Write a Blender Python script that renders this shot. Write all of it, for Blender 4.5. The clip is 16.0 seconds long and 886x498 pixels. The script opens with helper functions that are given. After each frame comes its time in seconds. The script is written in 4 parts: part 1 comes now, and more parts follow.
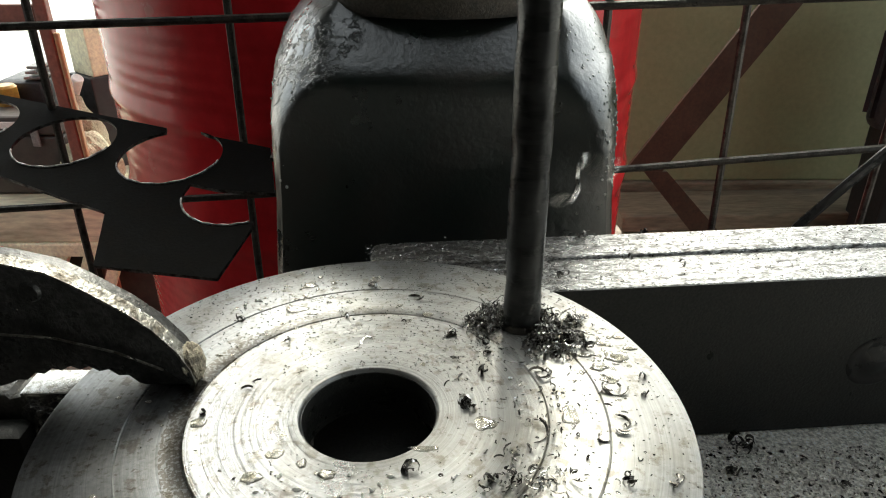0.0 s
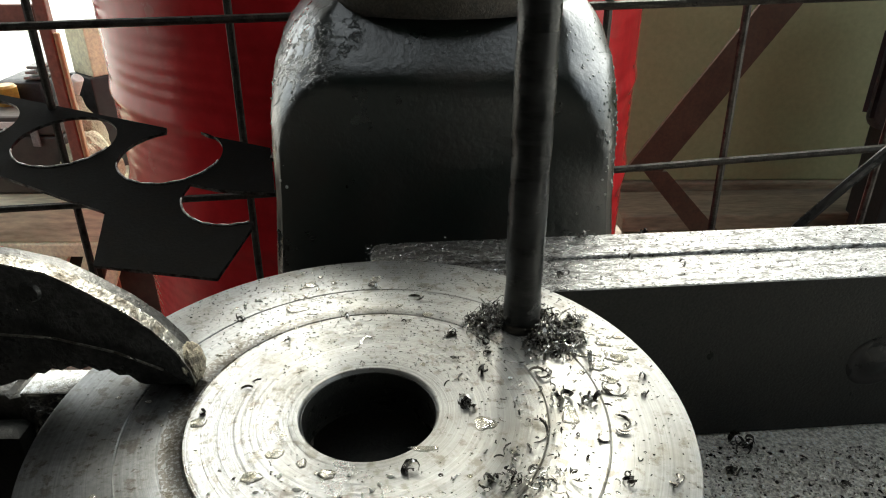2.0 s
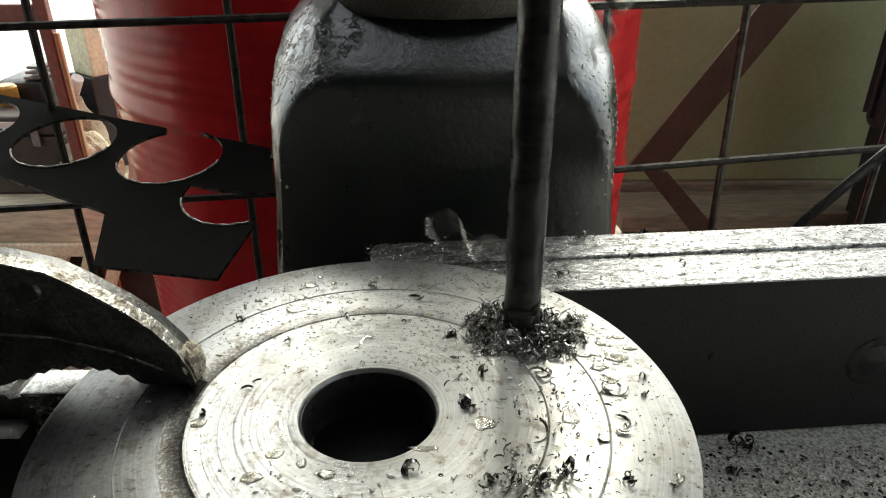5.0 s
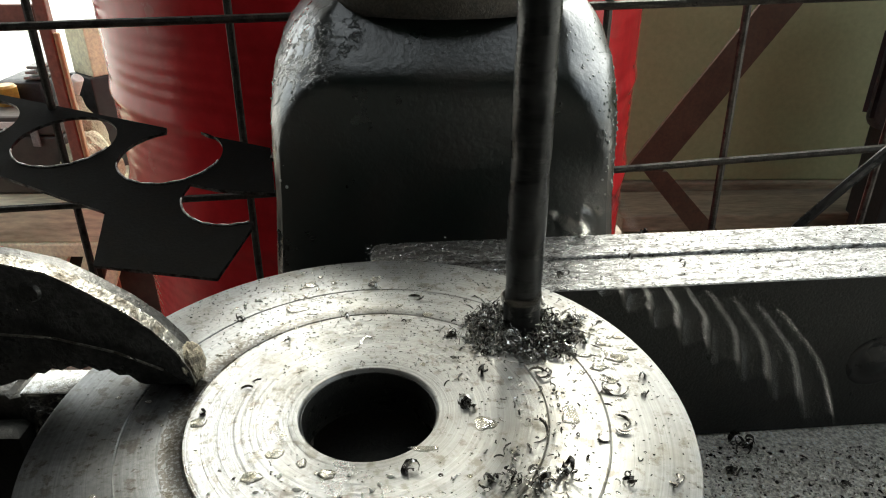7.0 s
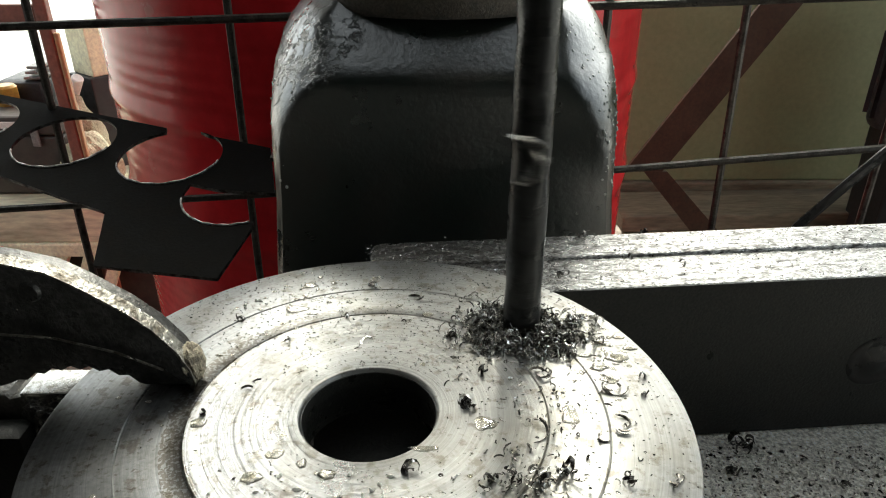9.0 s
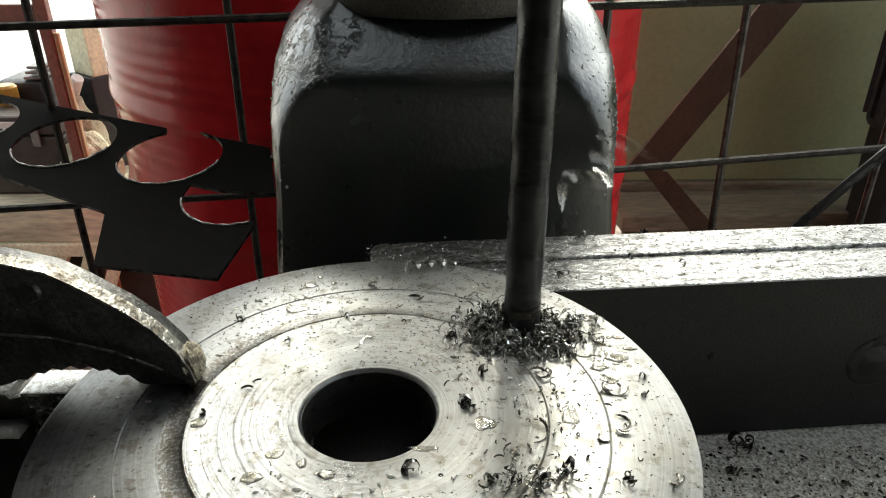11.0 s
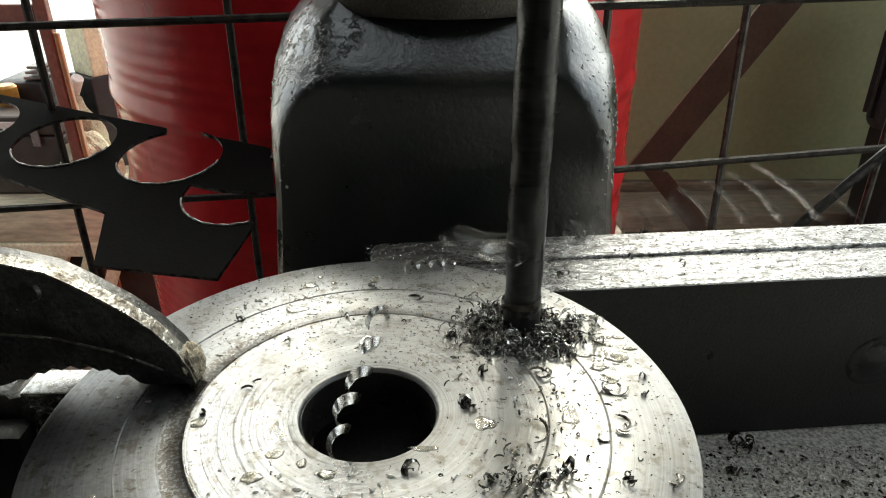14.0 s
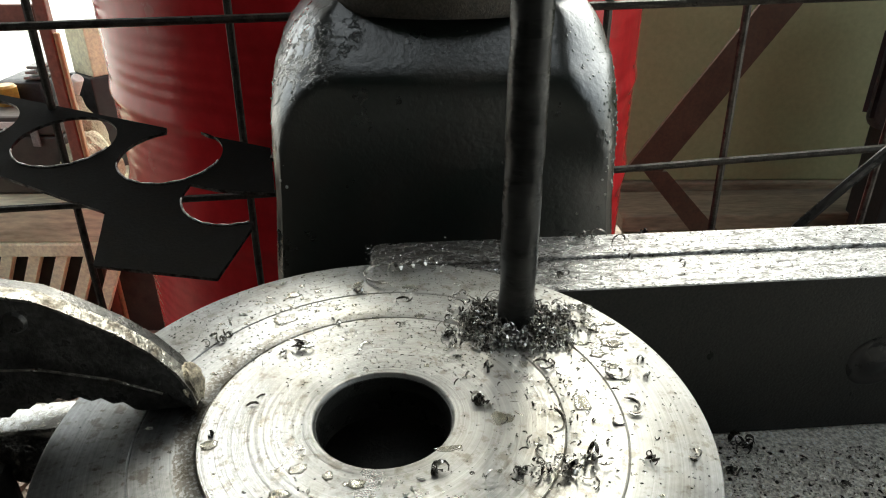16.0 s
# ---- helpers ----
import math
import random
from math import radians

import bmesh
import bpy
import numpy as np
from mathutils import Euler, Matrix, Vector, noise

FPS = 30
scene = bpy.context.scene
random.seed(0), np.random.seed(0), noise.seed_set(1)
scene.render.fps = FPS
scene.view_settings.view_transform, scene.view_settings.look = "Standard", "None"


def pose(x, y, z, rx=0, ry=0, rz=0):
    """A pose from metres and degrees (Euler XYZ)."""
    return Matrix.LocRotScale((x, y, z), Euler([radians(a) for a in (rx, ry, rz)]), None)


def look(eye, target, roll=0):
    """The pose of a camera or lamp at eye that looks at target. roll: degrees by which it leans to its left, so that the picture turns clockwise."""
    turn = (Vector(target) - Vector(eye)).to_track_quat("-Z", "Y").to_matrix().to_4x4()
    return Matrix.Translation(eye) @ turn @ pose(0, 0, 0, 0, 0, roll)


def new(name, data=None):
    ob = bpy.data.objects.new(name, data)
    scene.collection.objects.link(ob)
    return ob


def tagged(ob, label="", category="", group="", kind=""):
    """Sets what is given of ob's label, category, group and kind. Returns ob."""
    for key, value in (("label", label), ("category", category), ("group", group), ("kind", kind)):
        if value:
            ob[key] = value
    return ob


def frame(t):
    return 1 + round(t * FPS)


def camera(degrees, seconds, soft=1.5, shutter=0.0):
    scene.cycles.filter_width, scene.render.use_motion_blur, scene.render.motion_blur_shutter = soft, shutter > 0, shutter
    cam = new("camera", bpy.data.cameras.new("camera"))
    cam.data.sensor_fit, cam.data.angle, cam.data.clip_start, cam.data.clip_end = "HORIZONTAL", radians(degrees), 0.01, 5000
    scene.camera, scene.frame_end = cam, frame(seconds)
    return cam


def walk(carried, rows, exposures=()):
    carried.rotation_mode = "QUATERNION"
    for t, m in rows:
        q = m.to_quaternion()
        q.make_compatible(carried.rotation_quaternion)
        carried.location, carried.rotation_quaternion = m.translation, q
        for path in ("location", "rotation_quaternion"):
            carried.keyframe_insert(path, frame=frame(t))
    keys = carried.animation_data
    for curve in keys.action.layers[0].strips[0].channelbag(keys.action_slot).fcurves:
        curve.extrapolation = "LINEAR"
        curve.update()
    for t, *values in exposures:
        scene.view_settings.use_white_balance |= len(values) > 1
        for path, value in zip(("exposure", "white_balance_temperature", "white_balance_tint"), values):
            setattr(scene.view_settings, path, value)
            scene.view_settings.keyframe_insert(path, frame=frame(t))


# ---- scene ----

# ---------------------------------------------------------------- camera
cam = camera(65.25, 16.0, soft=1.05, shutter=0.45)
CAM_POSE = pose(0, 0, 0.1159, 62.654) @ pose(0, 0, 0, 0, 0, -0.149)
walk(cam, [(0, CAM_POSE), (16, CAM_POSE)], [(0, 1.92, 6680, 0), (12.1, 1.92, 6680, 0), (12.3, 1.66, 6680, 0), (13.2, 1.66, 6680, 0), (13.4, 1.92, 6680, 0), (16, 1.92, 6680, 0)])

# ---------------------------------------------------------------- light
SUN_ELEVATION, SUN_AZIMUTH = 40, 5      # degrees; a veiled sun beyond the far opening
world = bpy.data.worlds.new("sky")
scene.world = world
world.use_nodes = True
sky = world.node_tree.nodes.new("ShaderNodeTexSky")
sky.sky_type, sky.sun_disc = "NISHITA", False
sky.sun_elevation, sky.sun_rotation = radians(SUN_ELEVATION), radians(SUN_AZIMUTH)
sky.dust_density, sky.air_density, sky.ozone_density = 4.0, 0.7, 0.5
background = world.node_tree.nodes["Background"]
background.inputs["Strength"].default_value = 0.15
veil = world.node_tree.nodes.new("ShaderNodeHueSaturation")      # thin high cloud pales the sky
veil.inputs["Saturation"].default_value = 0.32
world.node_tree.links.new(sky.outputs["Color"], veil.inputs["Color"])
world.node_tree.links.new(veil.outputs["Color"], background.inputs["Color"])
sun = new("sun", bpy.data.lights.new("sun", "SUN"))
sun.data.energy, sun.data.angle, sun.data.color = 0.35, radians(24), (1.0, 0.95, 0.87)
sa, se = radians(SUN_AZIMUTH), radians(SUN_ELEVATION)
sun.matrix_world = look((0, 0, 0), (-math.sin(sa) * math.cos(se), -math.cos(sa) * math.cos(se), -math.sin(se)))


# ---------------------------------------------------------------- materials
def mat(name, base, rough=0.5, metal=0.0, var=0.25, scale=60.0, bump=0.15, bscale=400.0, second=None, rvar=0.15,
        amount=0.5, coat=0.0, stretch=None, relief=0.001):
    """A procedural surface: coarse patches, fine grain, uneven gloss and relief, in metres."""
    m = bpy.data.materials.new(name)
    m.use_nodes = True
    nt = m.node_tree
    n, l = nt.nodes, nt.links
    bsdf = n["Principled BSDF"]
    tc = n.new("ShaderNodeTexCoord")
    co = tc.outputs["Object"]
    if stretch:
        mp = n.new("ShaderNodeMapping")
        mp.inputs["Scale"].default_value = stretch
        l.new(co, mp.inputs["Vector"])
        co = mp.outputs["Vector"]

    def noise_tex(s, detail=6.0, r=0.6):
        t = n.new("ShaderNodeTexNoise")
        t.inputs["Scale"].default_value, t.inputs["Detail"].default_value, t.inputs["Roughness"].default_value = s, detail, r
        l.new(co, t.inputs["Vector"])
        return t.outputs["Fac"]

    def ramp(fac, a, b, lo, hi):
        r = n.new("ShaderNodeMapRange")
        r.inputs["From Min"].default_value, r.inputs["From Max"].default_value = a, b
        r.inputs["To Min"].default_value, r.inputs["To Max"].default_value = lo, hi
        l.new(fac, r.inputs["Value"])
        return r.outputs["Result"]

    coarse, fine = noise_tex(scale), noise_tex(bscale, 4.0)
    mix = n.new("ShaderNodeMix")
    mix.data_type = "RGBA"
    two = second or [c * 0.55 for c in base]
    mix.inputs["A"].default_value, mix.inputs["B"].default_value = (*base, 1), (*two, 1)
    l.new(ramp(coarse, 0.62 - 0.3 * amount, 0.72 - 0.1 * amount, 0, 1), mix.inputs["Factor"])
    hsv = n.new("ShaderNodeHueSaturation")
    l.new(mix.outputs["Result"], hsv.inputs["Color"])
    l.new(ramp(fine, 0.3, 0.7, 1 - var, 1 + var), hsv.inputs["Value"])
    l.new(hsv.outputs["Color"], bsdf.inputs["Base Color"])
    l.new(ramp(coarse, 0.3, 0.7, max(0.05, rough - rvar), min(1, rough + rvar)), bsdf.inputs["Roughness"])
    bsdf.inputs["Metallic"].default_value = metal
    bsdf.inputs["Coat Weight"].default_value = coat
    if bump:
        b = n.new("ShaderNodeBump")
        b.inputs["Strength"].default_value, b.inputs["Distance"].default_value = bump, relief
        l.new(fine, b.inputs["Height"])
        l.new(b.outputs["Normal"], bsdf.inputs["Normal"])
        l.new(b.outputs["Normal"], bsdf.inputs["Coat Normal"])
        bsdf.inputs["Coat Roughness"].default_value = 0.15
    return m


def turned_steel():
    """Lathe-turned steel: fine rings about the axis, smears of oil and rust spots."""
    m = mat("turned steel", (0.182, 0.185, 0.188), 0.31, 1.0, 0.20, 60, 0.0, 700, (0.207, 0.212, 0.220), 0.08, 0.62)
    nt = m.node_tree
    n, l = nt.nodes, nt.links
    bsdf = n["Principled BSDF"]
    tc = n.new("ShaderNodeTexCoord")
    sep = n.new("ShaderNodeVectorMath")
    sep.operation = "MULTIPLY"
    sep.inputs[1].default_value = (1, 1, 0)
    l.new(tc.outputs["Object"], sep.inputs[0])
    length = n.new("ShaderNodeVectorMath")
    length.operation = "LENGTH"
    l.new(sep.outputs["Vector"], length.inputs[0])
    rings = n.new("ShaderNodeTexNoise")
    rings.noise_dimensions = "1D"
    rings.inputs["Scale"].default_value, rings.inputs["Detail"].default_value = 900, 5
    rings.inputs["Roughness"].default_value = 0.85
    l.new(length.outputs["Value"], rings.inputs["W"])
    grit = n.new("ShaderNodeTexNoise")
    grit.inputs["Scale"].default_value, grit.inputs["Detail"].default_value = 1600, 3
    l.new(tc.outputs["Object"], grit.inputs["Vector"])
    add = n.new("ShaderNodeMath")
    add.operation = "MULTIPLY_ADD"
    add.inputs[1].default_value = 0.4
    l.new(grit.outputs["Fac"], add.inputs[0])
    l.new(rings.outputs["Fac"], add.inputs[2])
    # a pitted band just outside the raised face
    wobble = n.new("ShaderNodeMath")
    wobble.operation = "MULTIPLY_ADD"
    wobble.inputs[1].default_value = 0.004
    patch = n.new("ShaderNodeTexNoise")
    patch.inputs["Scale"].default_value, patch.inputs["Detail"].default_value = 140, 6
    l.new(tc.outputs["Object"], patch.inputs["Vector"])
    l.new(patch.outputs["Fac"], wobble.inputs[0])
    l.new(length.outputs["Value"], wobble.inputs[2])
    band = n.new("ShaderNodeMath")
    band.operation, band.inputs[1].default_value, band.inputs[2].default_value = "COMPARE", 0.0490, 0.0028
    l.new(wobble.outputs["Value"], band.inputs[0])
    speck = n.new("ShaderNodeMath")
    speck.operation, speck.inputs[1].default_value = "GREATER_THAN", 0.46
    pits = n.new("ShaderNodeTexNoise")
    pits.inputs["Scale"].default_value, pits.inputs["Detail"].default_value = 1100, 2
    l.new(tc.outputs["Object"], pits.inputs["Vector"])
    l.new(pits.outputs["Fac"], speck.inputs[0])
    pitted = n.new("ShaderNodeMath")
    pitted.operation = "MULTIPLY"
    l.new(band.outputs["Value"], pitted.inputs[0])
    l.new(speck.outputs["Value"], pitted.inputs[1])
    # scattered rust freckles over the rest
    freckle = n.new("ShaderNodeTexNoise")
    freckle.inputs["Scale"].default_value, freckle.inputs["Detail"].default_value = 520, 3
    l.new(tc.outputs["Object"], freckle.inputs["Vector"])
    fr = n.new("ShaderNodeMapRange")
    fr.inputs["From Min"].default_value, fr.inputs["From Max"].default_value = 0.61, 0.70
    l.new(freckle.outputs["Fac"], fr.inputs["Value"])
    most = n.new("ShaderNodeMath")
    most.operation = "MAXIMUM"
    l.new(fr.outputs["Result"], most.inputs[0])
    l.new(pitted.outputs["Value"], most.inputs[1])
    soft = n.new("ShaderNodeMath")
    soft.operation, soft.inputs[1].default_value = "MULTIPLY", 0.85
    l.new(most.outputs["Value"], soft.inputs[0])
    mottle = n.new("ShaderNodeMix")
    mottle.data_type = "RGBA"
    mottle.inputs["B"].default_value = (0.075, 0.066, 0.055, 1)
    l.new(soft.outputs["Value"], mottle.inputs["Factor"])
    l.new(bsdf.inputs["Base Color"].links[0].from_socket, mottle.inputs["A"])
    # oily, gritty patch round the drilled spot, paled to lift a dark reflection
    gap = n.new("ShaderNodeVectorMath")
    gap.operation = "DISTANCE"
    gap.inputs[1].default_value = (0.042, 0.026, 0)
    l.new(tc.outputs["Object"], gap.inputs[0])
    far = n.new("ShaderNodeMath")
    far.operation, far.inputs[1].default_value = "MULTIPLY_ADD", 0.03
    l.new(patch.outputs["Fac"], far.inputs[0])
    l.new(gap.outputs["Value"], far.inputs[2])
    spot_lift = n.new("ShaderNodeMapRange")
    spot_lift.interpolation_type = "SMOOTHSTEP"
    spot_lift.inputs["From Min"].default_value, spot_lift.inputs["From Max"].default_value = 0.034, 0.100
    spot_lift.inputs["To Min"].default_value, spot_lift.inputs["To Max"].default_value = 0.78, 0.04
    l.new(far.outputs["Value"], spot_lift.inputs["Value"])
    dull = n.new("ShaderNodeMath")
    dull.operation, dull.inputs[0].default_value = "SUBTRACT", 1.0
    l.new(spot_lift.outputs["Result"], dull.inputs[1])
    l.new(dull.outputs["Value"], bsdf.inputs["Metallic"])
    lifted = n.new("ShaderNodeMix")
    lifted.data_type = "RGBA"
    lifted.inputs["B"].default_value = (0.52, 0.51, 0.475, 1)
    l.new(spot_lift.outputs["Result"], lifted.inputs["Factor"])
    l.new(mottle.outputs["Result"], lifted.inputs["A"])
    # ring marks also tint the metal
    ringr = n.new("ShaderNodeMapRange")
    ringr.inputs["From Min"].default_value, ringr.inputs["From Max"].default_value = 0.3, 0.7
    ringr.inputs["To Min"].default_value, ringr.inputs["To Max"].default_value = 0.68, 1.22
    l.new(rings.outputs["Fac"], ringr.inputs["Value"])
    tint = n.new("ShaderNodeMix")
    tint.data_type, tint.blend_type = "RGBA", "MULTIPLY"
    tint.inputs["Factor"].default_value = 0.8
    l.new(lifted.outputs["Result"], tint.inputs["A"])
    l.new(ringr.outputs["Result"], tint.inputs["B"])
    l.new(tint.outputs["Result"], bsdf.inputs["Base Color"])
    # brownish smears of old oil, broad and small
    for scale, lo, hi, low in ((38, 0.46, 0.66, (0.82, 0.79, 0.73, 1)), (210, 0.54, 0.62, (0.62, 0.58, 0.52, 1))):
        smear = n.new("ShaderNodeTexNoise")
        smear.inputs["Scale"].default_value, smear.inputs["Detail"].default_value, smear.inputs["Roughness"].default_value = scale, 7, 0.65
        l.new(tc.outputs["Object"], smear.inputs["Vector"])
        cover = n.new("ShaderNodeMapRange")
        cover.inputs["From Min"].default_value, cover.inputs["From Max"].default_value = lo, hi
        l.new(smear.outputs["Fac"], cover.inputs["Value"])
        stain = n.new("ShaderNodeMix")
        stain.data_type, stain.blend_type = "RGBA", "MULTIPLY"
        stain.inputs["B"].default_value = low
        l.new(cover.outputs["Result"], stain.inputs["Factor"])
        l.new(bsdf.inputs["Base Color"].links[0].from_socket, stain.inputs["A"])
        l.new(stain.outputs["Result"], bsdf.inputs["Base Color"])
    bump = n.new("ShaderNodeBump")
    bump.inputs["Distance"].default_value = 0.0003
    worn = n.new("ShaderNodeMapRange")      # the hub is freshly turned, the rest rubbed smooth
    worn.inputs["From Min"].default_value, worn.inputs["From Max"].default_value = 0.0440, 0.0455
    worn.inputs["To Min"].default_value, worn.inputs["To Max"].default_value = 0.44, 0.10
    l.new(length.outputs["Value"], worn.inputs["Value"])
    l.new(worn.outputs["Result"], bump.inputs["Strength"])
    matt = n.new("ShaderNodeMapRange")      # and it is a little duller there
    matt.inputs["From Min"].default_value, matt.inputs["From Max"].default_value = 0.0440, 0.0455
    matt.inputs["To Min"].default_value, matt.inputs["To Max"].default_value = 0.0, 0.07
    l.new(length.outputs["Value"], matt.inputs["Value"])
    gloss = n.new("ShaderNodeMath")
    l.new(bsdf.inputs["Roughness"].links[0].from_socket, gloss.inputs[0])
    l.new(matt.outputs["Result"], gloss.inputs[1])
    l.new(gloss.outputs["Value"], bsdf.inputs["Roughness"])
    l.new(add.outputs["Value"], bump.inputs["Height"])
    l.new(bump.outputs["Normal"], bsdf.inputs["Normal"])
    return m


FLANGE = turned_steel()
DRILL = mat("black oxide drill steel", (0.022, 0.023, 0.022), 0.30, 0.25, 0.3, 150, 0.1, 900, (0.04, 0.04, 0.04))
CHIP = mat("bright steel swarf", (0.74, 0.73, 0.70), 0.22, 1.0, 0.3, 500, 0.1, 2500, (0.30, 0.28, 0.24), amount=0.7)
DULL = mat("oily grey swarf", (0.36, 0.355, 0.34), 0.38, 0.9, 0.3, 500, 0.1, 2500, (0.15, 0.14, 0.12), amount=0.6)
GRAVEL = mat("pale metal grit", (0.80, 0.77, 0.70), 0.5, 0.3, 0.5, 700, 0.3, 2500, (0.36, 0.33, 0.28), amount=0.6)
FLAKE = mat("pale oily steel flake", (0.80, 0.78, 0.72), 0.40, 0.0, 0.2, 500, 0.1, 2500, (0.62, 0.58, 0.48))
CHIP_DARK = mat("oily dark swarf", (0.13, 0.12, 0.105), 0.24, 1.0, 0.3, 600, 0.1, 2500, (0.07, 0.065, 0.06), amount=0.8)
OIL = mat("cutting oil", (0.86, 0.84, 0.76), 0.07, 0.0, 0.1, 300, 0.0, 900, (0.80, 0.75, 0.60), 0.03)
OIL.node_tree.nodes["Principled BSDF"].inputs["Transmission Weight"].default_value = 0.85
POLISHED = mat("polished column steel", (0.60, 0.59, 0.57), 0.28, 1.0, 0.15, 60, 0.1, 600, (0.45, 0.44, 0.42))
BORE = mat("dark bored steel", (0.045, 0.045, 0.04), 0.34, 0.6, 0.3, 200, 0.2, 1500, (0.05, 0.05, 0.045))
JAW_TOP = mat("scraped bright steel", (0.46, 0.455, 0.445), 0.30, 1.0, 0.9, 420, 0.9, 1500, (0.055, 0.050, 0.044), 0.12, 0.60,
              stretch=(0.45, 1, 1), relief=0.0006)
def reflection_end():
    """Browns one end of the scraped jaw, painting the casting's dark reflection there."""
    n, l = JAW_TOP.node_tree.nodes, JAW_TOP.node_tree.links
    bsdf = n["Principled BSDF"]
    tc, sep, mottle = n.new("ShaderNodeTexCoord"), n.new("ShaderNodeSeparateXYZ"), n.new("ShaderNodeTexNoise")
    mottle.inputs["Scale"].default_value, mottle.inputs["Detail"].default_value = 180, 6
    l.new(tc.outputs["Object"], sep.inputs[0])
    l.new(tc.outputs["Object"], mottle.inputs["Vector"])
    wander = n.new("ShaderNodeMath")
    wander.operation, wander.inputs[1].default_value = "MULTIPLY_ADD", 0.05
    l.new(mottle.outputs["Fac"], wander.inputs[0])
    l.new(sep.outputs["X"], wander.inputs[2])
    cover = n.new("ShaderNodeMapRange")
    cover.inputs["From Min"].default_value, cover.inputs["From Max"].default_value = -0.004, 0.020
    cover.inputs["To Min"].default_value, cover.inputs["To Max"].default_value = 0.6, 0.0
    l.new(wander.outputs["Value"], cover.inputs["Value"])
    mix = n.new("ShaderNodeMix")
    mix.data_type = "RGBA"
    mix.inputs["B"].default_value = (0.055, 0.046, 0.036, 1)
    l.new(cover.outputs["Result"], mix.inputs["Factor"])
    l.new(bsdf.inputs["Base Color"].links[0].from_socket, mix.inputs["A"])
    l.new(mix.outputs["Result"], bsdf.inputs["Base Color"])


reflection_end()
IRON = mat("near-black cast iron", (0.020, 0.021, 0.020), 0.42, 0.0, 0.3, 80, 0.3, 900, (0.027, 0.026, 0.024))
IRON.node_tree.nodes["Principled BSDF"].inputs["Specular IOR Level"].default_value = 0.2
TABLE = mat("gritty machine table", (0.86, 0.83, 0.76), 0.5, 0.0, 0.7, 260, 1.0, 620, (0.52, 0.49, 0.43), 0.15, 0.45)
def enamel():
    """Oily dark green enamel that peels in ragged flakes on one shoulder."""
    m = mat("dark green machine enamel", (0.006, 0.012, 0.0095), 0.34, 0.0, 0.25, 40, 0.32, 300, (0.009, 0.0085, 0.006), 0.10, 0.5, coat=0.9, relief=0.0010)
    n, l = m.node_tree.nodes, m.node_tree.links
    bsdf = n["Principled BSDF"]
    bsdf.inputs["Specular IOR Level"].default_value = 0.9
    tc = n.new("ShaderNodeTexCoord")
    flakes = n.new("ShaderNodeTexNoise")
    flakes.inputs["Scale"].default_value, flakes.inputs["Detail"].default_value, flakes.inputs["Roughness"].default_value = 95, 8, 0.62
    l.new(tc.outputs["Object"], flakes.inputs["Vector"])
    edge = n.new("ShaderNodeMapRange")
    edge.inputs["From Min"].default_value, edge.inputs["From Max"].default_value = 0.48, 0.54
    l.new(flakes.outputs["Fac"], edge.inputs["Value"])
    gap = n.new("ShaderNodeVectorMath")
    gap.operation = "DISTANCE"
    gap.inputs[1].default_value = (-0.064, -0.058, 0.050)
    l.new(tc.outputs["Object"], gap.inputs[0])
    reach = n.new("ShaderNodeMapRange")
    reach.inputs["From Min"].default_value, reach.inputs["From Max"].default_value = 0.012, 0.032
    reach.inputs["To Min"].default_value, reach.inputs["To Max"].default_value = 1.0, 0.0
    l.new(gap.outputs["Value"], reach.inputs["Value"])
    height = n.new("ShaderNodeMath")
    height.operation = "MULTIPLY"
    l.new(edge.outputs["Result"], height.inputs[0])
    l.new(reach.outputs["Result"], height.inputs[1])
    b = n.new("ShaderNodeBump")
    b.inputs["Strength"].default_value, b.inputs["Distance"].default_value = 0.9, 0.0012
    l.new(height.outputs["Value"], b.inputs["Height"])
    l.new(bsdf.inputs["Normal"].links[0].from_socket, b.inputs["Normal"])
    l.new(b.outputs["Normal"], bsdf.inputs["Normal"])
    l.new(b.outputs["Normal"], bsdf.inputs["Coat Normal"])
    return m


PAINT = enamel()
BEAD = mat("glossy bead of oil on enamel", (0.40, 0.42, 0.40), 0.08, 0.0, 0.1, 300, 0.0, 900, (0.30, 0.31, 0.28), 0.03, coat=0.6)
RING = mat("worn iron collar", (0.10, 0.088, 0.075), 0.45, 0.6, 0.35, 160, 0.5, 900, (0.08, 0.075, 0.07))
TOOL = mat("worn pliers steel", (0.085, 0.082, 0.076), 0.32, 0.5, 0.5, 120, 0.4, 700, (0.035, 0.033, 0.030), 0.12, 0.6)
TOOL_EDGE = mat("bright pliers edge", (0.46, 0.44, 0.39), 0.34, 1.0, 0.6, 260, 1.0, 600, (0.10, 0.085, 0.065), 0.14, 0.85)
CAKED = mat("caked oily swarf", (0.030, 0.028, 0.026), 0.32, 0.4, 0.8, 500, 1.0, 900, (0.30, 0.28, 0.25), 0.15, 0.25)
CRUST = mat("tan crust on steel", (0.46, 0.40, 0.29), 0.45, 0.5, 0.6, 300, 1.0, 900, (0.12, 0.10, 0.075), 0.1, 0.8)
DRUM_RED = mat("red drum enamel", (0.64, 0.022, 0.030), 0.22, 0.0, 0.12, 9, 0.10, 60, (0.52, 0.016, 0.022), 0.08, 0.5, relief=0.002)
DRUM_RED.node_tree.nodes["Principled BSDF"].inputs["Specular IOR Level"].default_value = 0.16
ROD = mat("drawn mesh wire", (0.085, 0.078, 0.070), 0.42, 0.7, 0.3, 90, 0.3, 700, (0.035, 0.03, 0.028))
SCRAP = mat("flame cut black plate", (0.0055, 0.0052, 0.0048), 0.75, 0.0, 0.35, 60, 0.3, 500, (0.010, 0.0085, 0.007))
SCRAP.node_tree.nodes["Principled BSDF"].inputs["Specular IOR Level"].default_value = 0.03
